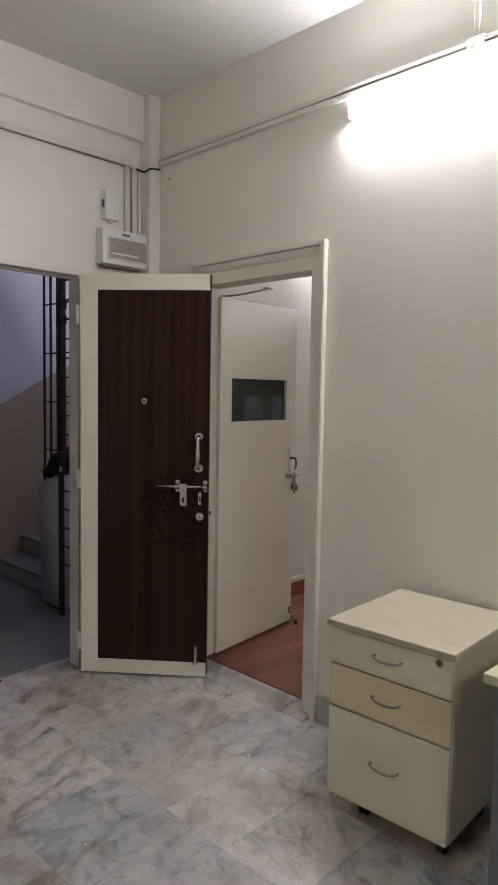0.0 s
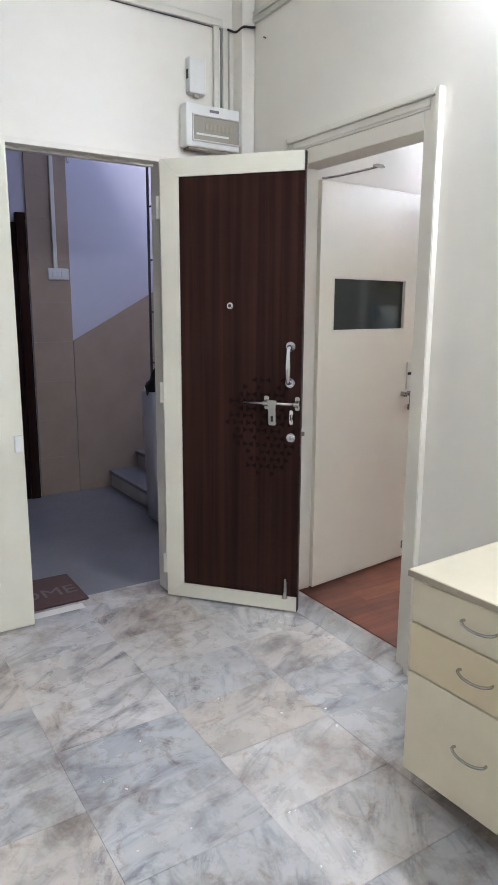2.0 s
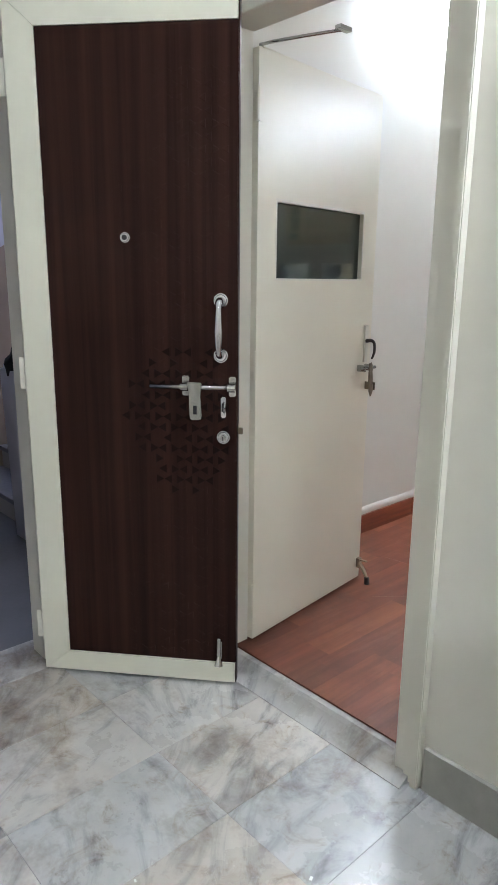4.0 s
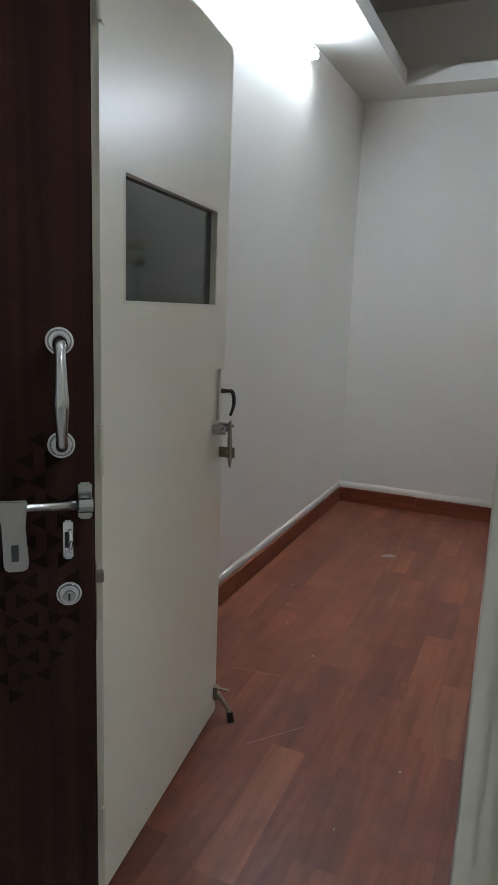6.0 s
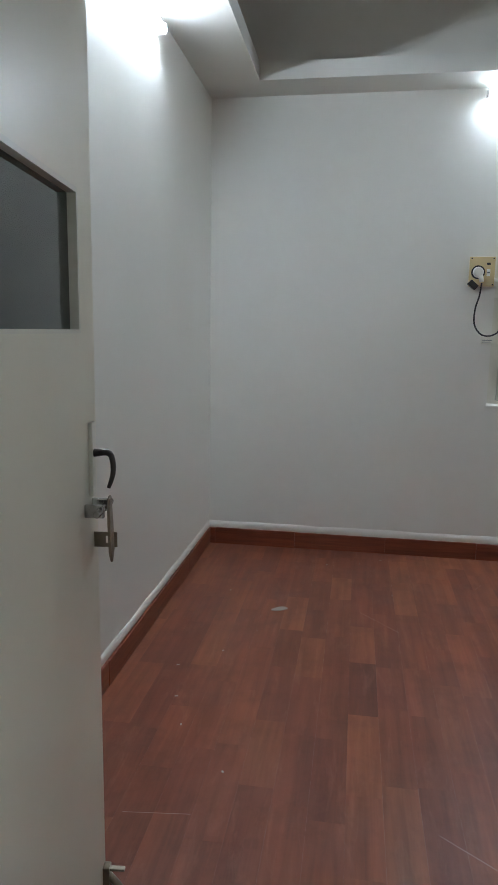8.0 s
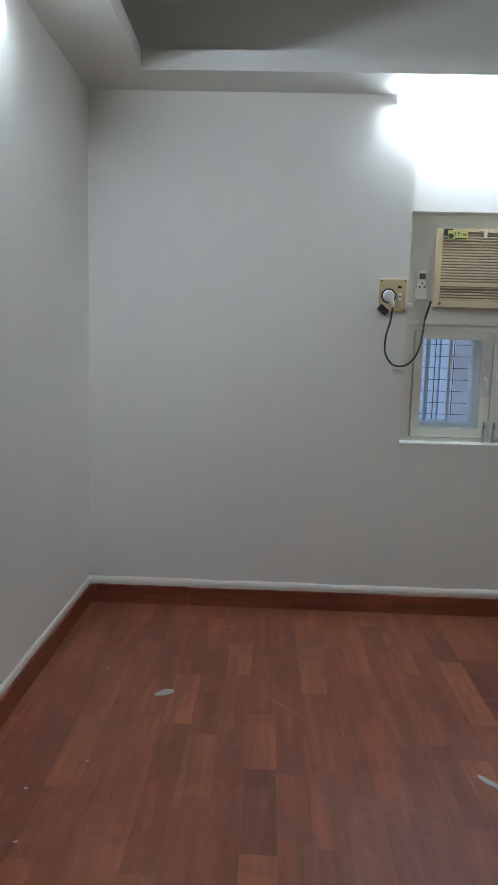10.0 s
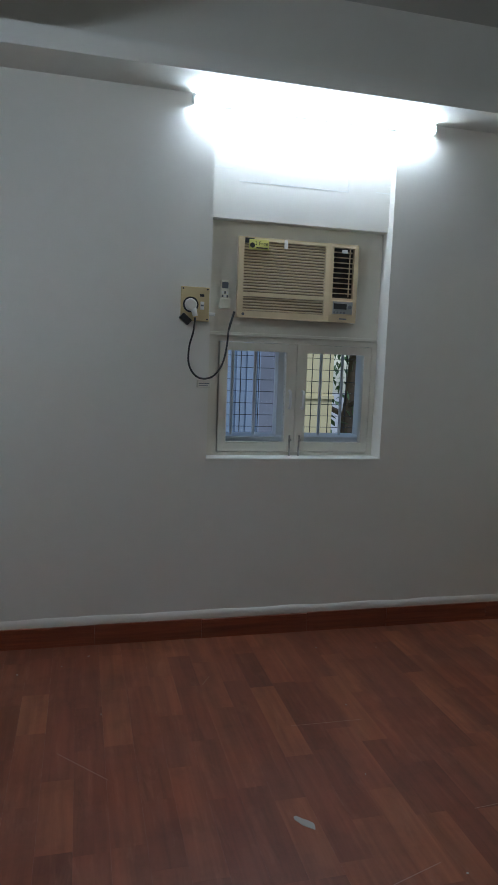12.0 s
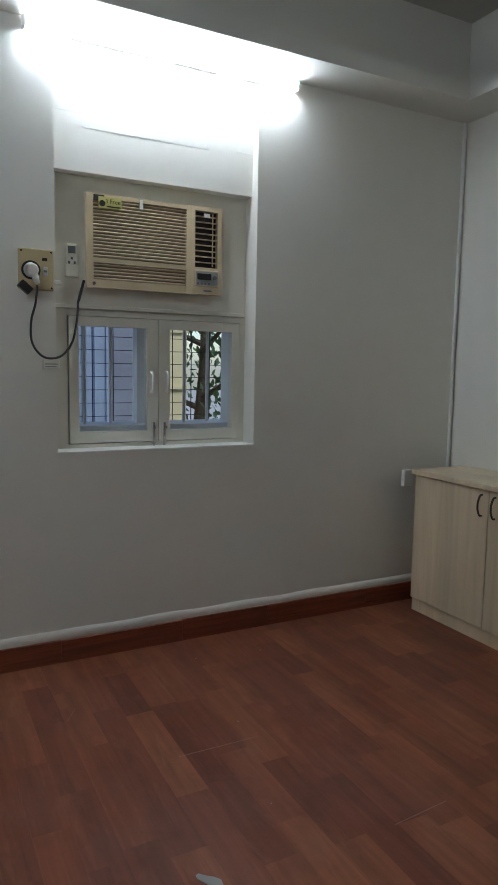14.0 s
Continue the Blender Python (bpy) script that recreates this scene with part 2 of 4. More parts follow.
def vinyl():
    m, c, info = wood("red_vinyl_strip", (0.120, 0.031, 0.016), (0.240, 0.076, 0.037), 0.38, (30.0, 1.7, 30.0), seed_by_piece=True, relief=0.012, contrast=(0.22, 0.80))
    p = m.node_tree.nodes["Principled BSDF"]
    tone = ramp(m, info.outputs["Random"], [(0.0, (0.76, 0.70, 0.74)), (0.25, (0.90, 0.86, 0.88)), (0.6, (1.0, 0.99, 0.98)), (0.82, (1.08, 1.10, 1.05)), (0.90, (1.2, 1.30, 1.2)), (1.0, (1.32, 1.5, 1.4))])
    c = mix(m, 1.0, c, tone, "MULTIPLY")
    pos = m.node_tree.nodes.new("ShaderNodeNewGeometry").outputs["Position"]
    # pale rubbed streaks along the boards
    rub = node(m, "ShaderNodeTexNoise", Scale=1.0, Detail=7.0, Roughness=0.7, Distortion=0.6)
    link(m, scaled(m, pos, (17.0, 3.2, 1.0)), rub.inputs["Vector"])
    rf = node(m, "ShaderNodeMapRange", From_Min=0.54, From_Max=0.78, To_Min=0.0, To_Max=0.32)
    link(m, rub.outputs["Fac"], rf.inputs["Value"])
    c = mix(m, rf.outputs["Result"], c, (0.34, 0.165, 0.10))
    # dark ground-in dirt, in soft patches
    soil = node(m, "ShaderNodeTexNoise", Scale=5.5, Detail=8.0, Roughness=0.68)
    link(m, pos, soil.inputs["Vector"])
    c = mix(m, 0.75, c, ramp(m, soil.outputs["Fac"], [(0.32, (0.70, 0.66, 0.64)), (0.52, (1, 1, 1))]), "MULTIPLY")
    # dust, its pinkish mix also painting in the floor's reflected haze
    dust_haze = node(m, "ShaderNodeTexNoise", Scale=2.4, Detail=9.0, Roughness=0.75)
    link(m, pos, dust_haze.inputs["Vector"])
    fac = node(m, "ShaderNodeMapRange", From_Min=0.44, From_Max=0.75, To_Min=0.0, To_Max=0.28)
    link(m, dust_haze.outputs["Fac"], fac.inputs["Value"])
    c = mix(m, fac.outputs["Result"], c, (0.24, 0.115, 0.085))
    link(m, c, p.inputs["Base Color"])
    r = node(m, "ShaderNodeMapRange", From_Min=0.3, From_Max=0.7, To_Min=0.32, To_Max=0.55)
    link(m, dust_haze.outputs["Fac"], r.inputs["Value"])
    link(m, r.outputs["Result"], p.inputs["Roughness"])
    return m


M_VINYL = vinyl()
M_VINYL.node_tree.nodes["Principled BSDF"].inputs["Specular IOR Level"].default_value = 0.28

# ---------------------------------------------------------------- builders


def add_box(bm, x0, x1, y0, y1, z0, z1, m=None):
    vs = [bm.verts.new((x, y, z)) for x in (x0, x1) for y in (y0, y1) for z in (z0, z1)]
    for f in ((0, 1, 3, 2), (4, 6, 7, 5), (0, 4, 5, 1), (2, 3, 7, 6), (0, 2, 6, 4), (1, 5, 7, 3)):
        bm.faces.new([vs[i] for i in f])
    if m is not None:
        bmesh.ops.transform(bm, matrix=m, verts=vs)
    return vs


def box(x0, x1, y0, y1, z0, z1, bevel=0.0, segments=2):
    bm = bmesh.new()
    add_box(bm, x0, x1, y0, y1, z0, z1)
    if bevel:
        bmesh.ops.bevel(bm, geom=bm.edges[:], offset=bevel, segments=segments, affect="EDGES", profile=0.6)
    return bm


def add_cyl(bm, a, b, r0, r1=None, seg=16):
    r1 = r0 if r1 is None else r1
    a, b = Vector(a), Vector(b)
    q = (b - a).to_track_quat("Z", "Y").to_matrix()
    rings = []
    for c, r in ((a, r0), (b, r1)):
        rings.append([bm.verts.new(c + q @ Vector((r * math.cos(6.28318 * k / seg), r * math.sin(6.28318 * k / seg), 0))) for k in range(seg)])
    for k in range(seg):
        bm.faces.new((rings[0][k], rings[0][(k + 1) % seg], rings[1][(k + 1) % seg], rings[1][k]))
    bm.faces.new(rings[0][::-1])
    bm.faces.new(rings[1])


def cyl(a, b, r0, r1=None, seg=16, bevel=0.0):
    bm = bmesh.new()
    add_cyl(bm, a, b, r0, r1, seg)
    if bevel:
        es = [e for e in bm.edges if len(e.link_faces) == 2 and max(len(f.verts) for f in e.link_faces) > 4]
        bmesh.ops.bevel(bm, geom=es, offset=bevel, segments=2, affect="EDGES")
    return bm


def tube_along(points, radii, seg=10, steps=6):
    """A round bar through control points (smooth), with a radius at each point."""
    pts, rs = [], []
    n = len(points)
    P = [Vector(q) for q in points]
    R = radii if isinstance(radii, (list, tuple)) else [radii] * n
    for i in range(n - 1):
        p0, p1, p2, p3 = P[max(i - 1, 0)], P[i], P[i + 1], P[min(i + 2, n - 1)]
        for k in range(steps):
            t = k / steps
            pts.append(0.5 * (2 * p1 + (p2 - p0) * t + (2 * p0 - 5 * p1 + 4 * p2 - p3) * t * t + (3 * p1 - p0 - 3 * p2 + p3) * t ** 3))
            rs.append(R[i] * (1 - t) + R[i + 1] * t)
    pts.append(P[-1])
    rs.append(R[-1])
    bm = bmesh.new()
    rings = []
    side = None
    for i, c in enumerate(pts):
        d = (pts[min(i + 1, len(pts) - 1)] - pts[max(i - 1, 0)]).normalized()
        if side is None:
            side = d.orthogonal().normalized()
        side = (side - d * side.dot(d)).normalized()
        up = d.cross(side)
        rings.append([bm.verts.new(c + rs[i] * (side * math.cos(6.28318 * k / seg) + up * math.sin(6.28318 * k / seg))) for k in range(seg)])
    for a, b in zip(rings, rings[1:]):
        for k in range(seg):
            bm.faces.new((a[k], a[(k + 1) % seg], b[(k + 1) % seg], b[k]))
    bm.faces.new(rings[0][::-1])
    bm.faces.new(rings[-1])
    return bm


def link_mesh(name, bm, mat, smooth=False):
    bmesh.ops.recalc_face_normals(bm, faces=bm.faces[:])
    me = bpy.data.meshes.new(name)
    bm.to_mesh(me)
    bm.free()
    me.materials.append(mat)
    if smooth:
        me.polygons.foreach_set("use_smooth", [len(f.vertices) < 6 for f in me.polygons])
    return new(name, me)


def part(name, bm, mat, parent, label="", smooth=False):
    ob = link_mesh(name, bm, mat, smooth)
    ob.parent = parent
    if label:
        tagged(ob, label)
    return ob


def thing(name, m, label, category, group="", kind=""):
    ob = new(name)
    ob.empty_display_size = 0.05
    ob.matrix_basis = m
    return tagged(ob, label, category, group, kind)


def structure(name, bm, mat, label="", smooth=False):
    return tagged(link_mesh(name, bm, mat, smooth), label, "", "", "structure")


def slab_with_holes(us, vs, holes, t0, t1, place):
    """A wall as one closed shell: cells of the grid us x vs that lie in no hole; place(u, v, t) gives the point."""
    bm = bmesh.new()
    known = {}

    def vert(u, v, t):
        key = (round(u, 4), round(v, 4), t)
        if key not in known:
            known[key] = bm.verts.new(place(u, v, t))
        return known[key]

    def full(i, j):
        if not (0 <= i < len(us) - 1 and 0 <= j < len(vs) - 1):
            return False
        cu, cv = (us[i] + us[i + 1]) / 2, (vs[j] + vs[j + 1]) / 2
        return not any(a < cu < b and c < cv < d for a, b, c, d in holes)

    for i in range(len(us) - 1):
        for j in range(len(vs) - 1):
            if not full(i, j):
                continue
            a, b, c, d = us[i], us[i + 1], vs[j], vs[j + 1]
            for t in (t0, t1):
                bm.faces.new([vert(a, c, t), vert(b, c, t), vert(b, d, t), vert(a, d, t)])
            for (di, dj), (p, q) in (((-1, 0), ((a, c), (a, d))), ((1, 0), ((b, c), (b, d))), ((0, -1), ((a, c), (b, c))), ((0, 1), ((a, d), (b, d)))):
                if not full(i + di, j + dj):
                    bm.faces.new([vert(*p, t0), vert(*q, t0), vert(*q, t1), vert(*p, t1)])
    return bm


def lettering(text, size, mat, parent, m, depth=0.001, label=""):
    cu = bpy.data.curves.new("lettering", "FONT")
    cu.body, cu.size, cu.extrude = text, size, depth
    cu.align_x, cu.align_y = "CENTER", "CENTER"
    cu.materials.append(mat)
    ob = new("lettering", cu)
    ob.parent = parent
    ob.matrix_basis = m
    if label:
        tagged(ob, label)
    return ob

# ---------------------------------------------------------------- plan
FLOOR = -0.042          # marble of the hall and landing; the red floor lies at 0
XM, XR, XE = -0.06, 0.0, 3.81      # west faces of hall and room, east face of the room
YW, YN, YS = 0.10, 3.52, -4.2     # room side of the partition, window wall, south wall of the hall
XH = 4.635                           # east wall of the hall
CEIL, COVE = 3.125, 2.616

# ---------------------------------------------------------------- setting
structure("floor", box(-0.19, XH, YS, 0.0, FLOOR - 0.12, FLOOR - 0.006), M_GROUT)
tagged(bpy.data.objects["floor"], "worn grey-white marble tile floor of the hall")
room_floor = structure("floor_room", box(XR, XE, 0.048, YN, -0.1, -0.002), M_VINYLBASE, "reddish-brown wood-look vinyl floor")
bm = bmesh.new()
sides = [[bm.verts.new((x, y, z)) for y, z in ((-0.058, -0.09), (-0.058, FLOOR + 0.002), (0.010, -0.008), (0.026, -0.002), (0.047, -0.002), (0.047, -0.09))] for x in (0.345, 1.215)]
bm.faces.new(sides[0])
bm.faces.new(sides[1][::-1])
for k in range(6):
    bm.faces.new((sides[0][k], sides[0][(k + 1) % 6], sides[1][(k + 1) % 6], sides[1][k]))
structure("threshold", bm, M_MARBLE, "pale worn sloping marble door threshold strip")

structure("wall_hall_west", slab_with_holes([YS - 0.15, -1.56, -0.452, 0.0], [FLOOR - 0.1, FLOOR, 2.10, CEIL], [(-1.56, -0.452, FLOOR, 2.10)], 0.0, 0.06,
          lambda u, v, t: (XM - t, u, v)), M_WALL, "cream painted wall with the entrance door")
structure("wall_room_west", box(-0.2, XR, 0.0, YN + 0.38, FLOOR - 0.1, CEIL), M_WALL_RED, "pale painted plaster wall")
structure("wall_partition", slab_with_holes([XR, 0.345, 1.215, XH + 0.15], [FLOOR - 0.1, FLOOR, 2.11, CEIL], [(0.345, 1.215, FLOOR, 2.11)], 0.0, YW,
          lambda u, v, t: (u, t, v)), M_WALL, "cream painted partition wall with a doorway")
structure("wall_room_north", slab_with_holes([XR, 1.615, 2.54, XE + 0.15], [FLOOR - 0.1, 0.918, 2.60, CEIL], [(1.615, 2.54, 0.918, 2.60)], 0.0, 0.38,
          lambda u, v, t: (u, YN + t, v)), M_WALL_RED, "pale painted wall with a window recess")
structure("wall_room_east", box(XE, XE + 0.15, YW, YN, FLOOR - 0.1, CEIL), M_WALL_RED, "pale painted plaster wall")
structure("wall_hall_east", box(XH, XH + 0.15, YS, 0, FLOOR - 0.1, CEIL), M_WALL, "cream painted plaster wall")
structure("wall_hall_south", box(XM, XH + 0.15, YS - 0.15, YS, FLOOR - 0.1, CEIL), M_WALL, "cream painted plaster wall")
structure("ceiling_hall", box(XM - 0.15, XH + 0.15, YS - 0.15, 0.05, CEIL, CEIL + 0.15), M_CEIL, "flat white painted ceiling")
structure("ceiling_room", box(-0.2, XH + 0.15, 0.05, YN + 0.38, CEIL, CEIL + 0.15), M_CEILSHADE, "painted ceiling, greyed for the shade above the ledge")

# lowered ledge round the room under the ceiling
bm = slab_with_holes([XR, 0.31, 3.58, XE], [YW, 0.36, 3.275, YN], [(0.31, 3.58, 0.36, 3.275)], COVE, COVE + 0.088, lambda u, v, t: (u, v, t))
structure("ceiling_cove", bm, M_COVE, "pale painted plaster ledge round the ceiling")

# beam and column of the hall's corner
bm = bmesh.new()
for y0, y1, d, z0 in ((YS, -0.06, 0.035, 2.882),):
    add_box(bm, XM, XM + d, y0, y1, z0, CEIL)
structure("beam_hall_west", bm, M_WALL, "shallow cream painted beam")
structure("column_hall", box(XM, 0.035, -0.075, 0.0, FLOOR, CEIL, 0.008), M_WALL, "slim cream painted corner column")

# entrance door frame
bm = bmesh.new()
for b in ((XM - 0.062, XM + 0.03, -0.489, -0.448, FLOOR, 2.088), (XM - 0.062, XM + 0.03, -1.565, -1.520, FLOOR, 2.088), (XM - 0.062, XM + 0.03, -1.565, -0.448, 2.088, 2.112)):
    add_box(bm, *b)
add_box(bm, XM - 0.062, XM - 0.03, -1.52, -0.489, 2.076, 2.0875)
structure("door_frame_entrance", bm, M_FRAME, "cream painted timber entrance door frame")

# frame and moulded casing of the doorway to the room
bm = bmesh.new()
for x0, x1, z0, z1 in ((0.345, 0.41, FLOOR, 2.11), (1.165, 1.215, FLOOR, 2.11), (0.41, 1.165, 2.045, 2.11)):
    add_box(bm, x0, x1, -0.012, 0.112, z0, z1)
bmesh.ops.bevel(bm, geom=bm.edges[:], offset=0.003, segments=1, affect="EDGES")
frame_room = structure("door_frame_room", bm, M_FRAME, "cream gloss painted timber door frame")
for n, (a, b, d) in enumerate(((0.032, 0.062, 0.018), (0.062, 0.085, 0.030))):
    bm = bmesh.new()
    h = 0.042
    add_box(bm, 1.165 + a, 1.165 + b, -d, 0.0, FLOOR, 2.045 + b + h)
    add_box(bm, 0.41 - b, 0.41 - a, -d, 0.0, FLOOR, 2.045 + b + h)
    add_box(bm, 0.41 - a, 1.165 + a, -d, 0.0, 2.045 + a + h, 2.045 + b + h)
    bmesh.ops.bevel(bm, geom=bm.edges[:], offset=0.003, segments=2, affect="EDGES")
    part("casing", bm, M_FRAME, frame_room)
part("header", box(0.345, 1.215, -0.0125, 0.0, 2.111, 2.14, 0.002, 1), M_FRAME, frame_room)

# skirting of the hall
bm = bmesh.new()
add_box(bm, 1.257, XH, -0.014, 0.0, FLOOR, 0.088)
add_box(bm, XM, XM + 0.014, YS, -1.60, FLOOR, 0.088)
structure("baseboard_hall", bm, M_SKIRTGREY, "grey marble skirting strip")

# red skirting boards of the room, butt-jointed lengths
skirt_room = thing("baseboard_room", pose(0, 0, 0), "reddish-brown wood-look skirting strips", "skirting", kind="structure")
rng = random.Random(5)


def skirting(length, m):
    at = 0.0
    while at < length - 0.01:
        ln = min(rng.uniform(0.45, 0.62), length - at)
        bm = box(at + 0.0001, at + ln - 0.0001, 0, 0.011 + rng.uniform(0, 0.003), -0.001, 0.102 + rng.uniform(-0.002, 0.003), 0.002, 1)
        board = part("board", bm, M_SKIRT, skirt_room)
        board.matrix_basis = m
        at += ln
    # sloping plaster fillet over the boards
    bm = bmesh.new()
    n = int(length / 0.05)
    rows = []
    for i in range(n + 1):
        x = length * i / n
        w1, w2 = 0.002 * noise.noise((x * 3, 1, 0)), 0.006 * noise.noise((x * 5, 7, 0))
        rows.append([bm.verts.new(q) for q in ((x, 0, 0.146 + w2), (x, 0.002, 0.145 + w2), (x, 0.0045, 0.106 + w1), (x, 0.0, 0.100))])
    for a, b in zip(rows, rows[1:]):
        for k in range(3):
            bm.faces.new((a[k], b[k], b[k + 1], a[k + 1]))
    f = part("fillet", bm, M_WALL_RED, skirt_room, "rough white plaster fillet above the boards", True)
    f.matrix_basis = m


skirting(XE - 0.012, pose(XE - 0.012, YN, 0, 0, 0, 180))
skirting(YN - 0.13, pose(XR, YN, 0, 0, 0, -90))
skirting(YN - YW, pose(XE, YW, 0, 0, 0, 90))

# ---------------------------------------------------------------- landing outside the entrance
structure("floor_landing", box(-2.4, -0.19, -2.6, 2.4, FLOOR - 0.12, FLOOR - 0.002), M_LANDFLOOR, "dark grey polished stone landing floor")
wall_l = structure("wall_landing_west", box(-2.4, -2.20, -2.6, 2.4, FLOOR, 4.2), M_LANDWALL, "lavender painted stair wall with beige tiles below")
structure("wall_landing_south", box(-2.4, XM - 0.15, -2.75, -2.6, FLOOR, 4.2), M_LANDWALL, "lavender painted landing wall")
structure("wall_landing_north", box(-2.4, -0.2, 2.4, 2.55, FLOOR, 4.2), M_LANDWALL, "lavender painted stairwell wall")
structure("wall_landing_east", box(-0.140, -0.125, -2.6, 2.4, 2.2, 4.2), M_LANDWALL, "lavender painted landing wall")
structure("ceiling_landing", box(-2.4, -0.21, -2.75, -0.35, 2.95, 3.1), M_CEIL, "plain landing ceiling")
# stepped tile dado along the stair
bm = bmesh.new()
prof = ((-0.236, FLOOR), (2.38, FLOOR), (2.38, 2.62), (-0.236, 1.165))
fr = [bm.verts.new((-2.185, y, z)) for y, z in prof]
bk = [bm.verts.new((-2.20, y, z)) for y, z in prof]
bm.faces.new(fr)
bm.faces.new(bk[::-1])
for k in range(4):
    bm.faces.new((fr[k], bk[k], bk[(k + 1) % 4], fr[(k + 1) % 4]))
part("dado", bm, M_LANDTILE, wall_l, "beige tile dado sloping up beside the stair")
for i in range(1):
    for j in range(10):
        bm = box(-2.20, -2.183, -0.545, -0.241, FLOOR + 0.3 * j + 0.0004, FLOOR + 0.3 * j + 0.2996, 0.0006, 1)
        part("tile", bm, M_LANDTILE, wall_l)

stair = thing("staircase", pose(-2.18, 0.03, FLOOR), "pale stone stair rising beside the tiled wall", "stairs", kind="structure")
for k in range(8):
    part("step", box(0, 0.93, 0.235 * k, 0.235 * (k + 1) + 0.02, 0, 0.142 * (k + 1) - 0.03, 0.004, 1), M_STEP, stair)
    part("tread", box(0, 0.945, 0.235 * k - 0.02, 0.235 * (k + 1), 0.142 * (k + 1) - 0.03, 0.142 * (k + 1), 0.006), M_LANDFLOOR, stair, "dark worn stone tread")

neighbour = thing("neighbour_door", pose(-2.183, -1.495, FLOOR), "dark brown closed flat door across the landing", "door")
part("leaf", box(0, 0.03, 0, 0.86, 0, 2.06, 0.004), M_BROWN, neighbour)
part("door_frame", box(-0.005, 0.045, 0.86, 0.93, 0, 2.13, 0.004), M_BROWN, neighbour)
part("handle", tube_along([(0.03, 0.8, 1.0), (0.075, 0.8, 1.0), (0.078, 0.74, 1.0), (0.078, 0.70, 1.0)], 0.008), M_CHROME, neighbour, "chrome lever handle", True)

sw = thing("switch_board", pose(-2.183, -0.335, 1.665), "grey-white switch plate on the tiled wall", "switch")
part("plate", box(0, 0.02, -0.078, 0.078, -0.042, 0.042, 0.006), M_WHITE, sw)
for k in range(3):
    part("rocker", box(0.02, 0.026, -0.05 + 0.035 * k, -0.022 + 0.035 * k, -0.022, 0.022, 0.003), M_WHITE, sw)
part("conduit", box(0, 0.022, -0.035, -0.005, 0.042, 1.24, 0.004), M_TRUNK, sw, "cream plastic conduit running up")
hook = thing("wall_hook", pose(-2.183, -0.235, 2.50), "small white plastic wall hook", "hook")
part("stem", tube_along([(0, 0, 0.03), (0.03, 0, 0.02), (0.035, 0, -0.03), (0.06, 0, -0.035), (0.07, 0, -0.01)], 0.006), M_WHITE, hook, smooth=True)

# tall white bin with a black bag
bin_ = thing("waste_bin", pose(-1.095, 0.065, FLOOR), "tall white tapered bin with a black bag", "bin")
bm = bmesh.new()
add_box(bm, -0.17, 0.17, -0.15, 0.15, 0, 0.93)
for v in bm.verts:
    if v.co.z < 0.1:
        v.co.x *= 0.88
        v.co.y *= 0.88
bmesh.ops.bevel(bm, geom=bm.edges[:], offset=0.02, segments=3, affect="EDGES")
part("body", bm, M_FRIDGE, bin_, smooth=True)
bm = bmesh.new()
bmesh.ops.create_icosphere(bm, subdivisions=4, radius=1.0)
for v in bm.verts:
    k = 1 + 0.22 * noise.noise(v.co * 2.3) + 0.1 * noise.noise(v.co * 6.0)
    v.co = Vector((v.co.x * 0.172 * k, v.co.y * 0.155 * k, max(v.co.z, -0.5) * 0.14 * k + 0.96 + 0.12 * v.co.x))
part("bag", bm, M_RUBBER, bin_, "crumpled black plastic bag", True)

# iron grille beside the stair
gate = thing("iron_grille", pose(-1.25, 0.10, FLOOR + 0.142), "black painted iron bar grille beside the stair", "grille")
for k in range(5):
    part("bar", box(-0.235 + 0.096 * k, -0.221 + 0.096 * k, -0.007, 0.007, 0, 2.75), M_IRON, gate)
for k in range(7):
    part("rung", box(-0.24, 0.18, -0.005, 0.005, 0.22 + 0.355 * k, 0.230 + 0.355 * k), M_IRON, gate)
post = thing("gate_post", pose(-0.87, -0.112, FLOOR), "black iron gate post with a latch", "post")
part("post", box(-0.015, 0.015, -0.015, 0.015, 0, 2.25, 0.003), M_IRON, post)
for z in (1.95, 2.05, 1.05):
    part("latch", box(-0.01, 0.045, -0.03, 0.02, z, z + 0.06, 0.004), M_IRON, post)
for k in range(16):
    part("rung", box(0.015, 0.25, -0.006, 0.006, 0.35 + 0.125 * k, 0.360 + 0.125 * k), M_IRON, post)
part("bar", box(0.13, 0.142, -0.006, 0.006, 0.05, 2.35), M_IRON, post)
part("padlock", box(0.0, 0.04, -0.035, -0.015, 0.98, 1.02, 0.006), M_STEEL, post)

mat_ = thing("door_mat", pose(-0.31, -1.245, FLOOR), "dark brown coir door mat with pale lettering", "mat")
bm = box(-0.20, 0.17, -0.37, 0.37, 0, 0.012, 0.004, 1)
part("pad", bm, M_MAT, mat_)
lettering("WELCOME", 0.145, M_MATTEXT, mat_, pose(0.02, 0, 0.0125, 0, 0, 90), 0.0012, "worn pale lettering")

# ---------------------------------------------------------------- entrance leaves


def steel_hinge(parent, m, mat=M_OLDMETAL):
    bm = bmesh.new()
    add_cyl(bm, (0, 0, -0.05), (0, 0, 0.05), 0.006, seg=12)
    add_box(bm, 0, 0.022, -0.001, 0.0015, -0.05, 0.05)
    h = part("hinge", bm, mat, parent, "small butt hinge")
    h.matrix_basis = m


A = 40.4
brown = thing("entrance_door", pose(0.048, -0.5045, FLOOR + 0.018, 0, 0, A), "dark wood-laminate entrance door, open, cream banded edge", "door")
W, T, HH, U0, Z0 = 0.662, 0.036, 2.109, -0.016, -0.006
part("panel", box(0.076, W, 0.0, T, 0.068, HH - 0.082, 0.0015, 1), M_BROWN, brown, "dark brown wood-grain laminate panel")
bm = bmesh.new()


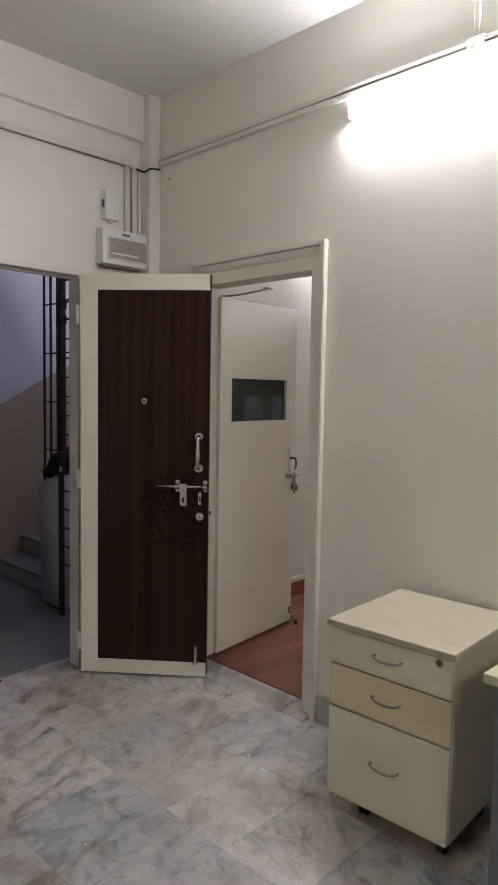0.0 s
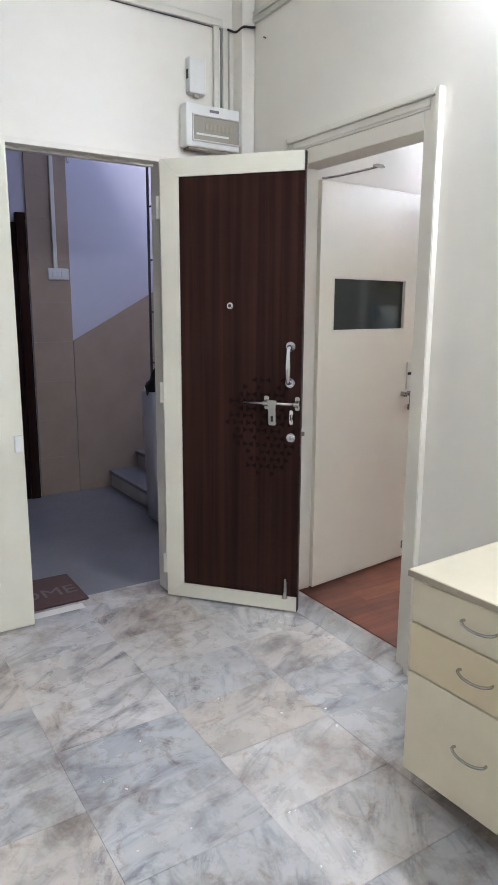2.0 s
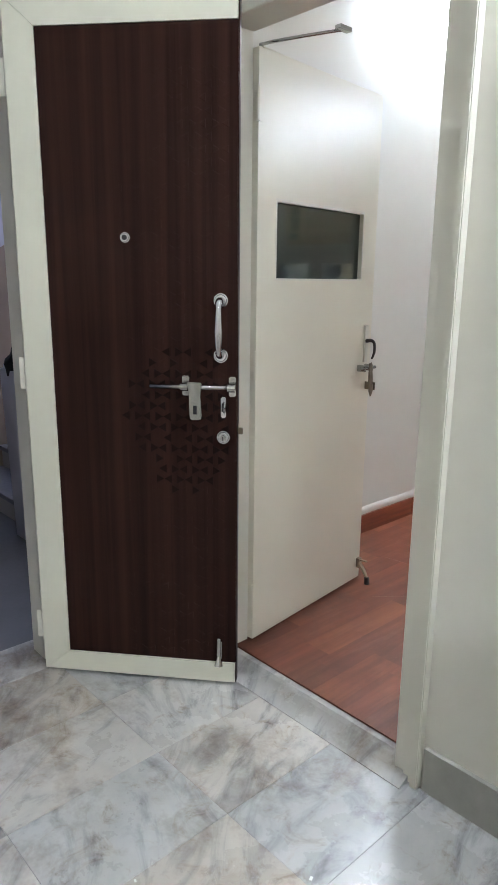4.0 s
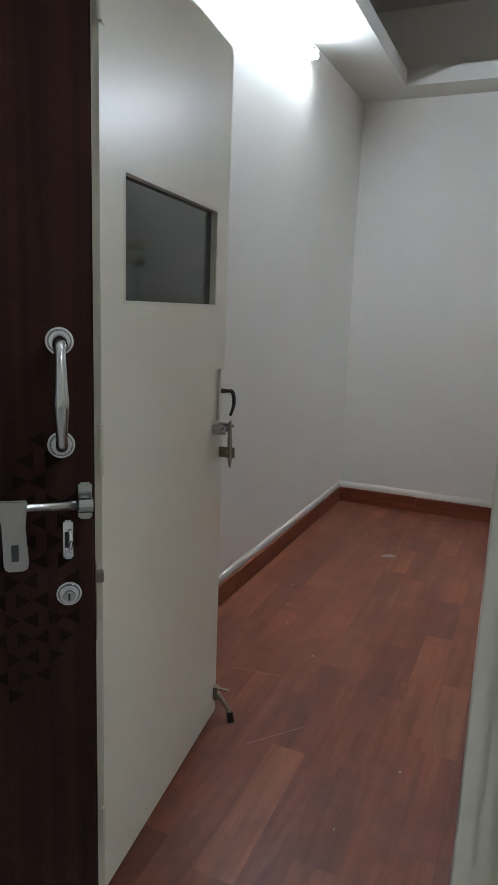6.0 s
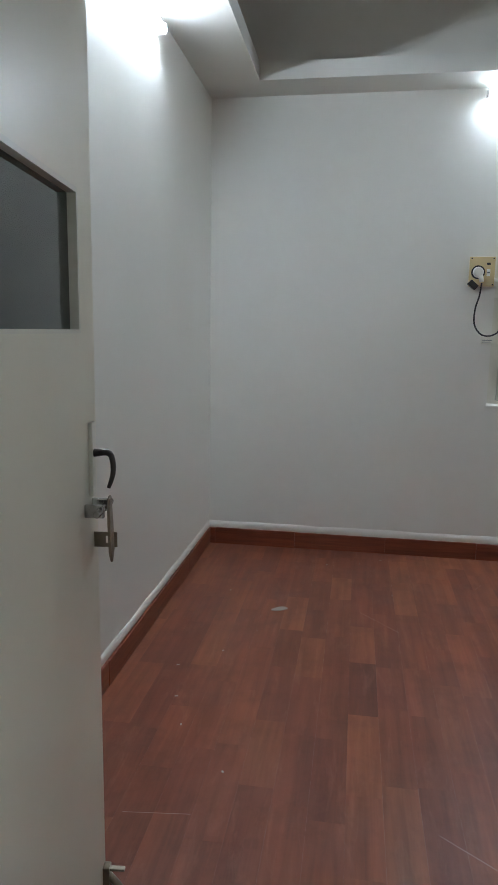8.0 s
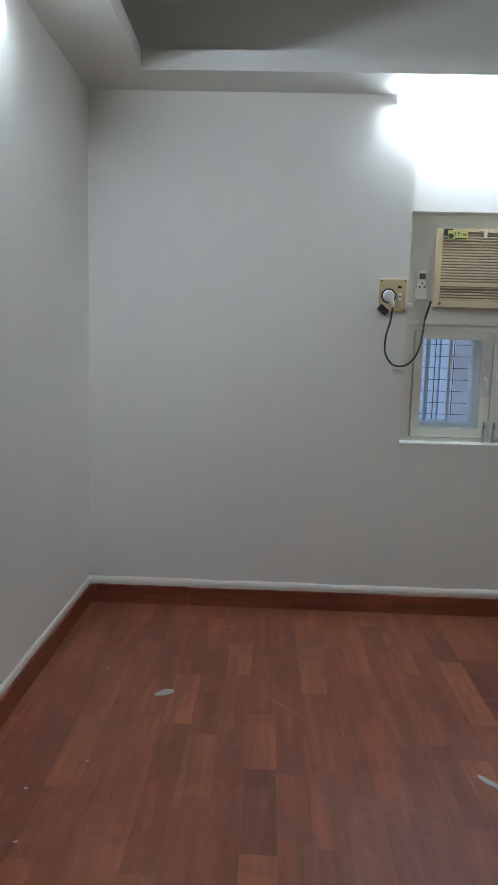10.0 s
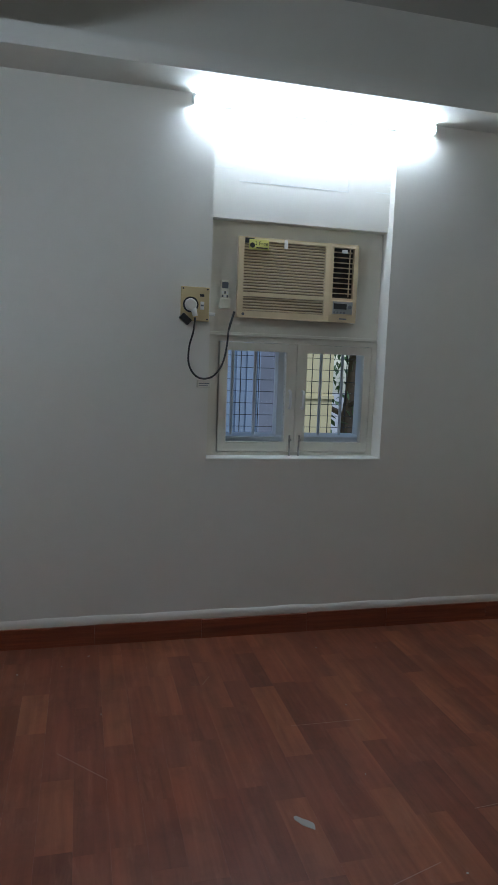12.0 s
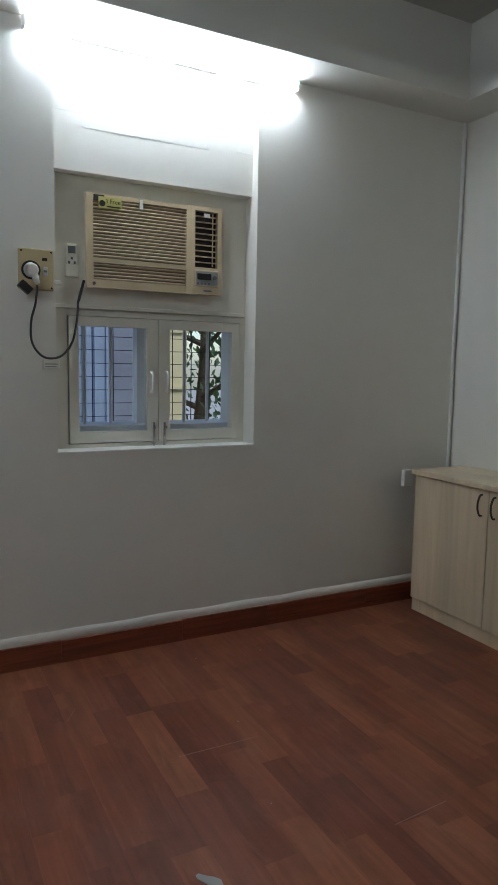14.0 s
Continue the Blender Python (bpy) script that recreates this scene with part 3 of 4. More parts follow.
def mitred(bm, pts, y0, y1):
    a = [bm.verts.new((x, y0, z)) for x, z in pts]
    b = [bm.verts.new((x, y1, z)) for x, z in pts]
    bm.faces.new(a)
    bm.faces.new(b[::-1])
    n = len(pts)
    for k in range(n):
        bm.faces.new((a[k], b[k], b[(k + 1) % n], a[(k + 1) % n]))


for pts in (((U0, Z0), (0.075, 0.067), (0.075, HH - 0.081), (U0, HH)), ((U0 + 0.001, Z0), (W - 0.002, Z0), (W - 0.002, 0.067), (0.0765, 0.067)), ((U0 + 0.001, HH), (0.0765, HH - 0.081), (W - 0.002, HH - 0.081), (W - 0.002, HH))):
    bm = bmesh.new()
    mitred(bm, pts, -0.0025, T)
    part("border", bm, M_EDGE, brown, "cream laminate border")
part("edge_strip", box(W, W + 0.003, 0.002, T - 0.002, Z0, HH, 0.001, 1), M_BROWN, brown, "dark edge strip")
# rows of small triangles pressed into the laminate: dark round the lock, plain elsewhere
dark_bm, plain_bm = bmesh.new(), bmesh.new()
rg = random.Random(3)
for i in range(16):
    for j in range(54):
        u, z = 0.11 + 0.0335 * i + (0.01675 if j % 2 else 0), 0.10 + 0.034 * j
        near = ((z - 0.90) / 0.24) ** 2 + ((u - 0.50) / 0.19) ** 2
        dark = near < 0.55 + 0.65 * rg.random()
        if u > W - 0.018 or rg.random() < 0.06 or (not dark and (u < 0.30 or rg.random() < (0.62 - u) * 2.0)):
            continue
        r, s = (0.015 if dark else 0.0125, 1 if (i + j) % 2 else -1)
        bm, y = (dark_bm, -0.0006) if dark else (plain_bm, -0.0004)
        vs = [bm.verts.new((u + r * math.cos(a) * s, y, z + r * math.sin(a))) for a in (0, 2.094, 4.189)]
        vb = [bm.verts.new((v.co.x + (v.co.x - u) * 0.22, 0.0005, v.co.z + (v.co.z - z) * 0.22)) for v in vs]
        bm.faces.new(vs)
        for k in range(3):
            bm.faces.new((vs[k], vb[k], vb[(k + 1) % 3], vs[(k + 1) % 3]))
tagged(part("inlay", dark_bm, M_INLAY, brown, "dark pattern of small triangles pressed into the laminate"), kind="stuff")
tagged(part("embossing", plain_bm, M_BROWN, brown, "faint glossy embossed triangles in the laminate"), kind="stuff")


def rosette(parent, u, z, r, name="rosette"):
    bm = bmesh.new()
    add_cyl(bm, (u, 0, z), (u, -0.005, z), r, r * 0.98, 28)
    add_cyl(bm, (u, -0.005, z), (u, -0.010, z), r * 0.85, r * 0.72, 28)
    return part(name, bm, M_CHROME, parent, "", True)


peep = rosette(brown, 0.324, 1.456, 0.015, "peephole")
part("lens", cyl((0.324, -0.010, 1.456), (0.324, -0.0115, 1.456), 0.008, seg=20), M_BLACK, peep)
pull = rosette(brown, 0.613, 1.276, 0.022, "pull_handle")
bm = tube_along([(0.613, -0.006, 1.276), (0.613, -0.034, 1.272), (0.613, -0.047, 1.255), (0.613, -0.050, 1.209), (0.613, -0.050, 1.184), (0.613, -0.047, 1.132), (0.613, -0.034, 1.116), (0.613, -0.006, 1.112)],
                [0.012, 0.0115, 0.0085, 0.0105, 0.0125, 0.0085, 0.0095, 0.011], 14)
part("grip", bm, M_CHROME, pull, "curved chrome grip", True)
r2 = rosette(brown, 0.613, 1.112, 0.022, "rosette")
# sliding bar lock
bar = part("slide_bar", cyl((0.395, -0.024, 1.016), (0.658, -0.024, 1.016), 0.0075, seg=18, bevel=0.001), M_STEEL, brown, "brushed steel sliding bar", True)
for u in (0.503, 0.649):
    bm = bmesh.new()
    add_box(bm, u - 0.011, u + 0.011, -0.004, 0, 0.986, 1.048)
    add_box(bm, u - 0.008, u + 0.008, -0.024, -0.004, 1.005, 1.027)
    bmesh.ops.bevel(bm, geom=bm.edges[:], offset=0.003, segments=2, affect="EDGES")
    add_cyl(bm, (u - 0.011, -0.025, 1.016), (u + 0.011, -0.025, 1.016), 0.0125, seg=18)
    add_cyl(bm, (u, -0.004, 1.040), (u, -0.0055, 1.040), 0.004, seg=10)
    add_cyl(bm, (u, -0.004, 0.993), (u, -0.0055, 0.993), 0.004, seg=10)
    part("bracket", bm, M_STEEL, brown, "steel bar bracket")
bm = bmesh.new()
mitred(bm, [(0.514, 1.033), (0.560, 1.033), (0.556, 0.99), (0.560, 0.925), (0.554, 0.917), (0.526, 0.917), (0.522, 0.925), (0.521, 0.99)], -0.043, -0.030)
bmesh.ops.bevel(bm, geom=bm.edges[:], offset=0.0025, segments=2, affect="EDGES")
hasp = part("hasp", bm, M_STEEL, brown, "brushed steel lock hasp")
part("slot", box(0.534, 0.545, -0.0438, -0.041, 0.935, 0.962), M_BLACK, hasp)
bm = bmesh.new()
add_box(bm, 0.613, 0.629, -0.003, 0, 0.918, 0.985)
bmesh.ops.bevel(bm, geom=bm.edges[:], offset=0.003, segments=2, affect="EDGES")
add_cyl(bm, (0.621, -0.003, 0.978), (0.621, -0.006, 0.978), 0.005, seg=12)
add_cyl(bm, (0.621, -0.003, 0.926), (0.621, -0.006, 0.926), 0.005, seg=12)
add_cyl(bm, (0.624, -0.003, 0.967), (0.625, -0.012, 0.952), 0.0035, seg=10)
add_cyl(bm, (0.625, -0.012, 0.952), (0.624, -0.003, 0.935), 0.0045, 0.0035, seg=10)
latch = part("latch_plate", bm, M_CHROME, brown, "small chrome latch plate")
part("latch_slot", box(0.6155, 0.6265, -0.0036, -0.0028, 0.938, 0.965), M_BLACK, latch)
lock = rosette(brown, 0.621, 0.857, 0.021, "cylinder_lock")
bm = bmesh.new()
add_cyl(bm, (0.621, -0.010, 0.855), (0.621, -0.014, 0.855), 0.010, 0.009, 20)
part("keyhole", bm, M_STEEL, lock, "", True)
part("key_slot", box(0.6195, 0.6225, -0.0146, -0.0138, 0.849, 0.861), M_BLACK, lock)
# foot bolt near the bottom
bm = bmesh.new()
add_box(bm, 0.600, 0.617, -0.012, 0, 0.085, 0.150)
add_box(bm, 0.603, 0.614, -0.020, -0.012, 0.095, 0.165)
bmesh.ops.bevel(bm, geom=bm.edges[:], offset=0.002, segments=1, affect="EDGES")
add_cyl(bm, (0.6085, -0.016, 0.10), (0.6085, -0.022, 0.066), 0.006, 0.015, 14)
part("door_stopper", bm, M_STEEL, brown, "steel foot-operated door stopper")
bm = box(W + 0.003, W + 0.005, 0.008, 0.026, 0.76, 0.90, 0.0005, 1)
part("strike", bm, M_STEEL, brown, "steel lock face plate")
bm = box(W + 0.003, W + 0.018, 0.010, 0.024, 0.865, 0.885, 0.002, 1)
part("lock_bolt", bm, M_OLDMETAL, brown)
for z in (0.16, 1.04, 1.90):
    steel_hinge(brown, pose(-0.018, 0.006, z, 0, 0, 180), M_FRAME)

leaf2 = thing("entrance_side_leaf", pose(-0.036, -1.518, FLOOR + 0.004), "narrow cream fixed leaf of the entrance, bolted shut", "door")
part("leaf", box(0, 0.036, 0, 0.333, 0, 2.122, 0.003), M_EDGE, leaf2)
bolt = part("tower_bolt", box(0.036, 0.040, 0.275, 0.295, 1.905, 2.09, 0.001, 1), M_CHROME, leaf2, "chrome tower bolt")
part("bolt_rod", cyl((0.046, 0.285, 1.925), (0.046, 0.285, 2.125), 0.0055, seg=12), M_CHROME, bolt, "", True)
for z in (1.93, 1.99, 2.075):
    part("bolt_loop", box(0.040, 0.054, 0.276, 0.294, z, z + 0.014, 0.003), M_CHROME, bolt)
part("bolt_knob", cyl((0.05, 0.285, 1.955), (0.066, 0.292, 1.955), 0.006, seg=12), M_CHROME, bolt, "", True)
keep = part("latch_keeper", box(0.036, 0.050, 0.290, 0.325, 0.83, 0.905, 0.004), M_WHITE, leaf2, "white latch keeper")

# ---------------------------------------------------------------- hall: fuse board, conduits, tube light
fuse = thing("fuse_board", pose(XM, -0.207, 2.266), "white fuse board with a smoked cover on the wall", "fuse box")
part("body", box(0, 0.068, -0.155, 0.155, -0.098, 0.092, 0.006), M_WHITE, fuse)
win = part("cover", box(0.068, 0.074, -0.118, 0.128, -0.066, 0.040, 0.003), M_COVER, fuse, "smoked grey hinged cover")
for s in ((-0.125, -0.118, -0.07, 0.046), (0.128, 0.135, -0.07, 0.046)):
    part("cover_rim", box(0.068, 0.077, s[0], s[1], s[2], s[3], 0.001, 1), M_WHITE, fuse)
for z0, z1 in ((-0.073, -0.066), (0.040, 0.047)):
    part("cover_rim", box(0.068, 0.077, -0.125, 0.135, z0, z1, 0.001, 1), M_WHITE, fuse)
for k in range(7):
    part("breaker", box(0.074, 0.0765, -0.055 + 0.022 * k, -0.044 + 0.022 * k, -0.022, 0.008), M_LAMEDGE, win)
part("label_strip", box(0.074, 0.0752, -0.105, 0.07, -0.045, -0.036), M_WHITE, win)
part("name_plate", box(0.068, 0.070, -0.03, 0.02, 0.062, 0.074), M_GREYLEG, fuse, "small grey maker's plate")
part("knockout", box(0.008, 0.06, -0.14, 0.10, -0.108, -0.098), M_OLDMETAL, fuse, "rough open underside")

dbx = thing("junction_box", pose(XM, -0.285, 2.485), "small white plastic junction box", "box")
part("body", box(0, 0.042, -0.043, 0.045, -0.075, 0.08, 0.005), M_WHITE, dbx)
part("switch", box(0.012, 0.03, -0.0455, -0.043, -0.012, 0.028), M_BLACK, dbx)
part("gland", box(0.012, 0.03, -0.012, 0.012, -0.09, -0.075), M_TRUNK, dbx)

run = thing("wall_conduit", pose(XM, 0, 2.72), "cream plastic cable conduit along the wall", "conduit")
part("run", box(0, 0.022, YS, -0.135, 0.010, 0.042, 0.003, 1), M_TRUNK, run)
part("cable", tube_along([(0.006, YS, 0.008), (0.006, -2.4, 0.006), (0.007, -0.9, 0.009), (0.006, -0.14, 0.004)], 0.0026, 6), M_GREYLEG, run, "thin dark cable")
for y in (-0.165, -0.115, -0.078):
    part("drop", box(0, 0.016, y - 0.018, y + 0.012, -0.375, 0.010, 0.002, 1), M_TRUNK, run)
part("cable", tube_along([(0.004, -0.138, 0.0), (0.006, -0.139, -0.2), (0.004, -0.138, -0.37)], 0.0026, 6), M_GREYLEG, run)
part("cable", tube_along([(0.004, -0.093, 0.0), (0.006, -0.094, -0.2), (0.004, -0.093, -0.37)], 0.0024, 6), M_GREYLEG, run)
part("cable", tube_along([(0.02, -0.11, 0.005), (0.055, -0.085, -0.012), (0.098, -0.07, 0.0), (0.105, -0.03, 0.004), (0.102, -0.008, 0.010)], 0.0055, 6), M_BLACK, run, "loose black cable over the column", True)

run2 = thing("wall_conduit", pose(0.04, 0, 2.742), "twin cream plastic conduits along the wall", "conduit")
part("run", box(0, XH - 0.1, -0.022, 0, 0.004, 0.026, 0.003, 1), M_TRUNK, run2)
part("run", box(0, XH - 0.1, -0.020, 0, 0.032, 0.052, 0.003, 1), M_TRUNK, run2)
part("drop", box(1.868, 1.890, -0.018, 0, 0.054, CEIL - 2.742, 0.003, 1), M_TRUNK, run2)
part("joint", box(1.845, 1.912, -0.026, 0, -0.002, 0.06, 0.004, 1), M_TRUNK, run2)
part("cable", tube_along([(1.88, -0.02, 0.03), (1.87, -0.04, -0.02), (1.845, -0.035, -0.045), (1.83, -0.045, -0.075)], 0.006, 8), M_TRUNK, run2, "loose cable end", True)
nail = thing("wall_nail", pose(0.125, 0, 2.66), "small nail in the wall", "nail")
part("pin", cyl((0, 0.005, 0), (0, -0.012, 0.002), 0.004, seg=8), M_OLDMETAL, nail)


def tube_light(m):
    """Batten against the wall (wall at local y = 0, room towards -y), tube below its front."""
    t = thing("tube_light", m, "lit white fluorescent tube on a batten", "lamp", "tube lights")
    part("batten", box(-0.60, 0.60, -0.022, 0, -0.003, 0.010, 0.003), M_TUBEBODY, t)
    for s in (-1, 1):
        bm = bmesh.new()
        add_box(bm, s * 0.607 - 0.007, s * 0.607 + 0.007, -0.047, 0, -0.014, 0.032)
        bmesh.ops.bevel(bm, geom=bm.edges[:], offset=0.005, segments=2, affect="EDGES")
        part("end_cap", bm, M_TUBEBODY, t)
    part("tube", cyl((-0.60, -0.036, -0.001), (0.60, -0.036, -0.001), 0.012, seg=16), M_TUBE, t, "glowing glass tube", True)
    return t


tube_light(pose(1.368 + 0.61, 0, 2.66))
tube_light(pose(2.112, YN, 2.575))
# unseen tube, added on the east wall to brighten the hall
tube_light(pose(XH, -1.9, 2.66, 0, 0, -90))
tube_light(pose(XR, 1.84, 2.535, 0, 0, 90))

# ---------------------------------------------------------------- pedestal and desk
ped = thing("pedestal_cabinet", pose(1.735, -0.553, FLOOR, 0, 0, 2.5), "cream laminate three-drawer pedestal on castors", "cabinet")
PW, PD = 0.462, 0.50
part("body", box(0.006, PW - 0.004, 0.018, PD - 0.01, 0.115, 0.722, 0.002, 1), M_LAMINATE, ped)
# dark sheet over the body, painting the shade between drawer fronts
part("drawer_gap_shade", box(0.010, PW - 0.010, 0.0172, 0.0178, 0.118, 0.720), M_BROWN, ped, "dark sheet standing for shade in the drawer gaps")
part("top", box(-0.006, PW + 0.006, -0.008, PD, 0.722, 0.745, 0.004), M_LAMINATE, ped, "cream top with a worn edge band")
part("edge_band", box(-0.0065, PW + 0.0065, -0.0095, -0.0078, 0.7245, 0.7425), M_LAMEDGE, ped, "worn darker edge band")
for z0, z1, key in ((0.5925, 0.718, True), (0.4395, 0.5865, False), (0.116, 0.4335, False)):
    d = part("drawer", box(0.004, PW - 0.004, 0.0, 0.017, z0, z1, 0.002, 1), M_LAMYELLOW if z0 == 0.4395 else M_LAMINATE, ped, "cream drawer front")
    zc = (z0 + z1) / 2 + (0.005 if z1 - z0 < 0.2 else 0.012)
    xm = PW * 0.505
    bm = tube_along([(xm - 0.05, 0.0, zc + 0.003), (xm - 0.05, -0.014, zc + 0.003), (xm - 0.03, -0.024, zc - 0.002), (xm, -0.027, zc - 0.004), (xm + 0.03, -0.024, zc - 0.002), (xm + 0.05, -0.014, zc + 0.003), (xm + 0.05, 0.0, zc + 0.003)], 0.0042, 10)
    part("handle", bm, M_STEEL, d, "curved steel bow handle", True)
    if key:
        part("lock", cyl((PW - 0.048, 0, zc + 0.042), (PW - 0.048, -0.005, zc + 0.042), 0.012, seg=20, bevel=0.001), M_OLDMETAL, d, "brass drawer lock", True)
        part("key_slot", box(PW - 0.0495, PW - 0.0465, -0.006, -0.004, zc + 0.036, zc + 0.048), M_BLACK, d)
for x in (0.085, PW - 0.075):
    for y in (0.135, PD - 0.08):
        bm = bmesh.new()
        add_cyl(bm, (x - 0.014, y, 0.028), (x + 0.014, y, 0.028), 0.028, seg=18)
        add_box(bm, x - 0.018, x + 0.018, y - 0.018, y + 0.018, 0.05, 0.115)
        part("castor", bm, M_BLACK, ped, "black plastic castor")

desk = thing("desk", pose(2.36, -0.66, FLOOR), "office desk with cream top and grey metal side", "desk")
part("desktop", box(-0.014, 1.1, 0.0, 0.62, 0.742, 0.770, 0.004), M_LAMINATE, desk)
part("side_panel", box(0.012, 0.05, 0.03, 0.60, 0.0, 0.742, 0.004), M_GREYLEG, desk, "dark grey metal side")
part("side_panel", box(1.03, 1.07, 0.03, 0.60, 0.0, 0.742, 0.004), M_GREYLEG, desk, "dark grey metal side")
part("modesty_panel", box(0.05, 1.03, 0.50, 0.52, 0.30, 0.742, 0.003), M_GREYLEG, desk)

# ---------------------------------------------------------------- white door of the room
B = math.degrees(math.atan2(0.733, -0.087))
white = thing("room_door", pose(0.434, 0.113, 0.012, 0, 0, B), "cream gloss-painted door, open, small dark glass pane", "door")
WW, WT, WH = 0.740, 0.036, 1.990
G0, G1, GZ0, GZ1 = 0.094, 0.646, 1.300, 1.562
bm = slab_with_holes([0, G0, G1, WW], [0, GZ0, GZ1, WH], [(G0, G1, GZ0, GZ1)], 0.0, WT, lambda u, v, t: (u, t, v))
part("leaf", bm, M_DOORWHITE, white)
part("pane", box(G0, G1, 0.016, 0.021, GZ0, GZ1), M_DARKGLASS, white, "dark tinted glass pane")
bm = bmesh.new()
for a in ((G0, G1, GZ1 - 0.010, GZ1), (G0, G1, GZ0, GZ0 + 0.007), (G1 - 0.008, G1, GZ0 + 0.007, GZ1 - 0.010), (G0, G0 + 0.006, GZ0 + 0.007, GZ1 - 0.010)):
    add_box(bm, a[0], a[1], -0.0015, 0.016, a[2], a[3])
part("glazing_bead", bm, M_FRAME, white, "painted glazing bead")
lt = part("mortise_plate", box(0.697, 0.722, -0.009, 0, 0.985, 1.135, 0.0015, 1), M_FRAME, white, "cream painted handle plate")
part("lever", tube_along([(0.708, -0.004, 1.072), (0.708, -0.034, 1.074), (0.712, -0.044, 1.062), (0.714, -0.045, 1.03), (0.712, -0.036, 1.000)], [0.009, 0.0065, 0.006, 0.0055, 0.004], 10), M_DARKMETAL, lt, "dark curved pull lever", True)
lt.matrix_basis = pose(-0.016, 0, -0.010)
sb = part("slide_bolt", cyl((0.640, -0.030, 0.965), (0.752, -0.030, 0.965), 0.007, seg=14, bevel=0.001), M_STEEL, white, "worn steel slide bolt", True)
for u in (0.665, 0.720):
    bm = box(u - 0.005, u + 0.005, -0.039, 0, 0.952, 0.979, 0.003)
    part("bolt_loop", bm, M_STEEL, sb)
bm = bmesh.new()
mitred(bm, [(0.688, 0.985), (0.706, 0.99), (0.716, 0.93), (0.724, 0.87), (0.708, 0.845), (0.694, 0.87), (0.690, 0.93)], -0.044, -0.038)
bmesh.ops.bevel(bm, geom=bm.edges[:], offset=0.002, segments=1, affect="EDGES")
part("bolt_hasp", bm, M_OLDMETAL, sb, "worn swinging hasp")
bm = slab_with_holes([-0.048, -0.040, -0.024, 0.0], [0.872, 0.880, 0.896, 0.904], [(-0.040, -0.024, 0.880, 0.896)], 0.728, 0.731, lambda u, v, t: (t, u, v))
part("staple", bm, M_OLDMETAL, sb, "worn padlock staple plate")
sb.matrix_basis = pose(-0.018, 0, -0.012)
# foot stopper with rubber tip
st = part("door_holder", box(0.712, 0.735, -0.016, 0.0, 0.050, 0.095, 0.003), M_OLDMETAL, white, "worn brass door holder foot")
part("holder_arm", tube_along([(0.722, -0.012, 0.07), (0.718, -0.038, 0.045), (0.708, -0.062, 0.016)], [0.009, 0.008, 0.007], 10), M_OLDMETAL, st, "", True)
part("holder_tip", cyl((0.710, -0.060, 0.022), (0.705, -0.066, -0.009), 0.011, 0.012, 14), M_RUBBER, st, "black rubber tip")
part("holder_pedal", box(0.716, 0.728, -0.050, -0.012, 0.085, 0.091, 0.002), M_OLDMETAL, st)
part("top_rail_chip", tube_along([(0.02, 0.004, WH + 0.002), (0.25, 0.010, WH + 0.003), (0.5, 0.006, WH + 0.002), (0.73, 0.004, WH + 0.002)], 0.004, 6), M_DOORWHITE, white, "thick paint drips along the top edge", True)
for z in (0.17, 1.02, 1.83):
    steel_hinge(white, pose(-0.006, -0.004, z, 0, 0, 0), M_DOORWHITE)
arm = thing("door_stay", pose(0.50, 0.10, 2.004), "bent metal stay arm above the door", "door stay")
part("rod", tube_along([(-0.07, 0.02, 0.004), (0.02, 0.03, 0.0), (0.10, 0.20, 0.045), (0.105, 0.22, 0.045)], 0.005, 8, 3), M_STEEL, arm, "", True)
part("tip", box(0.095, 0.118, 0.17, 0.225, 0.040, 0.053, 0.003), M_STEEL, arm)

# ---------------------------------------------------------------- window recess
X0, X1 = 1.615, 2.54
yb = YN + 0.115
upper = tagged(link_mesh("recess_panel", box(X0, X1, YN + 0.055, YN + 0.36, 2.085, 2.60, 0.0), M_WALL_RED), "white painted board filling the top of the recess", "", "", "structure")
# joint lines in plain white, painting the light their edges catch
bm = bmesh.new()
yg = YN + 0.055
for a in ((1.745, 2.31, 2.262, 2.267), (X0, 1.74, 2.318, 2.323), (2.31, 2.315, 2.267, 2.382), (2.315, 2.46, 2.380, 2.385), (2.46, X1, 2.274, 2.279)):
    add_box(bm, a[0], a[1], yg - 0.0016, yg, a[2], a[3])
part("joint_highlight", bm, M_WHITE, upper, "thin raised joint lines, whitened as lit edges")
structure("window_board", slab_with_holes([X0, 1.80, 2.36, X1], [1.512, 1.655, 1.99, 2.085], [(1.80, 2.36, 1.655, 1.99)], yb, yb + 0.03, lambda u, v, t: (u, t, v)), M_WINWHITE, "cream painted board round the air conditioner")
part("ledge", box(1.63, 2.53, yb - 0.02, yb + 0.03, 1.528, 1.545, 0.003), M_WINWHITE, bpy.data.objects["window_board"])

ac = thing("air_conditioner", pose(1.758, YN + 0.05, 1.618), "aged cream window air conditioner in a board", "air conditioner")
AW, AH = 0.626, 0.390
part("casing", box(0.02, AW - 0.02, 0.035, 0.55, 0.012, AH - 0.012, 0.004), M_ACBODY, ac)
# plates behind louvres and vanes carry the gaps' shade in their colour
part("back_plate", box(0.012, 0.470, 0.026, 0.036, 0.01, AH - 0.01, 0.003), M_ACSHADE, ac, "brown plate standing for shade behind louvres")
part("back_plate", box(0.472, AW - 0.012, 0.026, 0.036, 0.01, AH - 0.01, 0.003), M_ACDARK, ac, "dark outlet behind vanes")
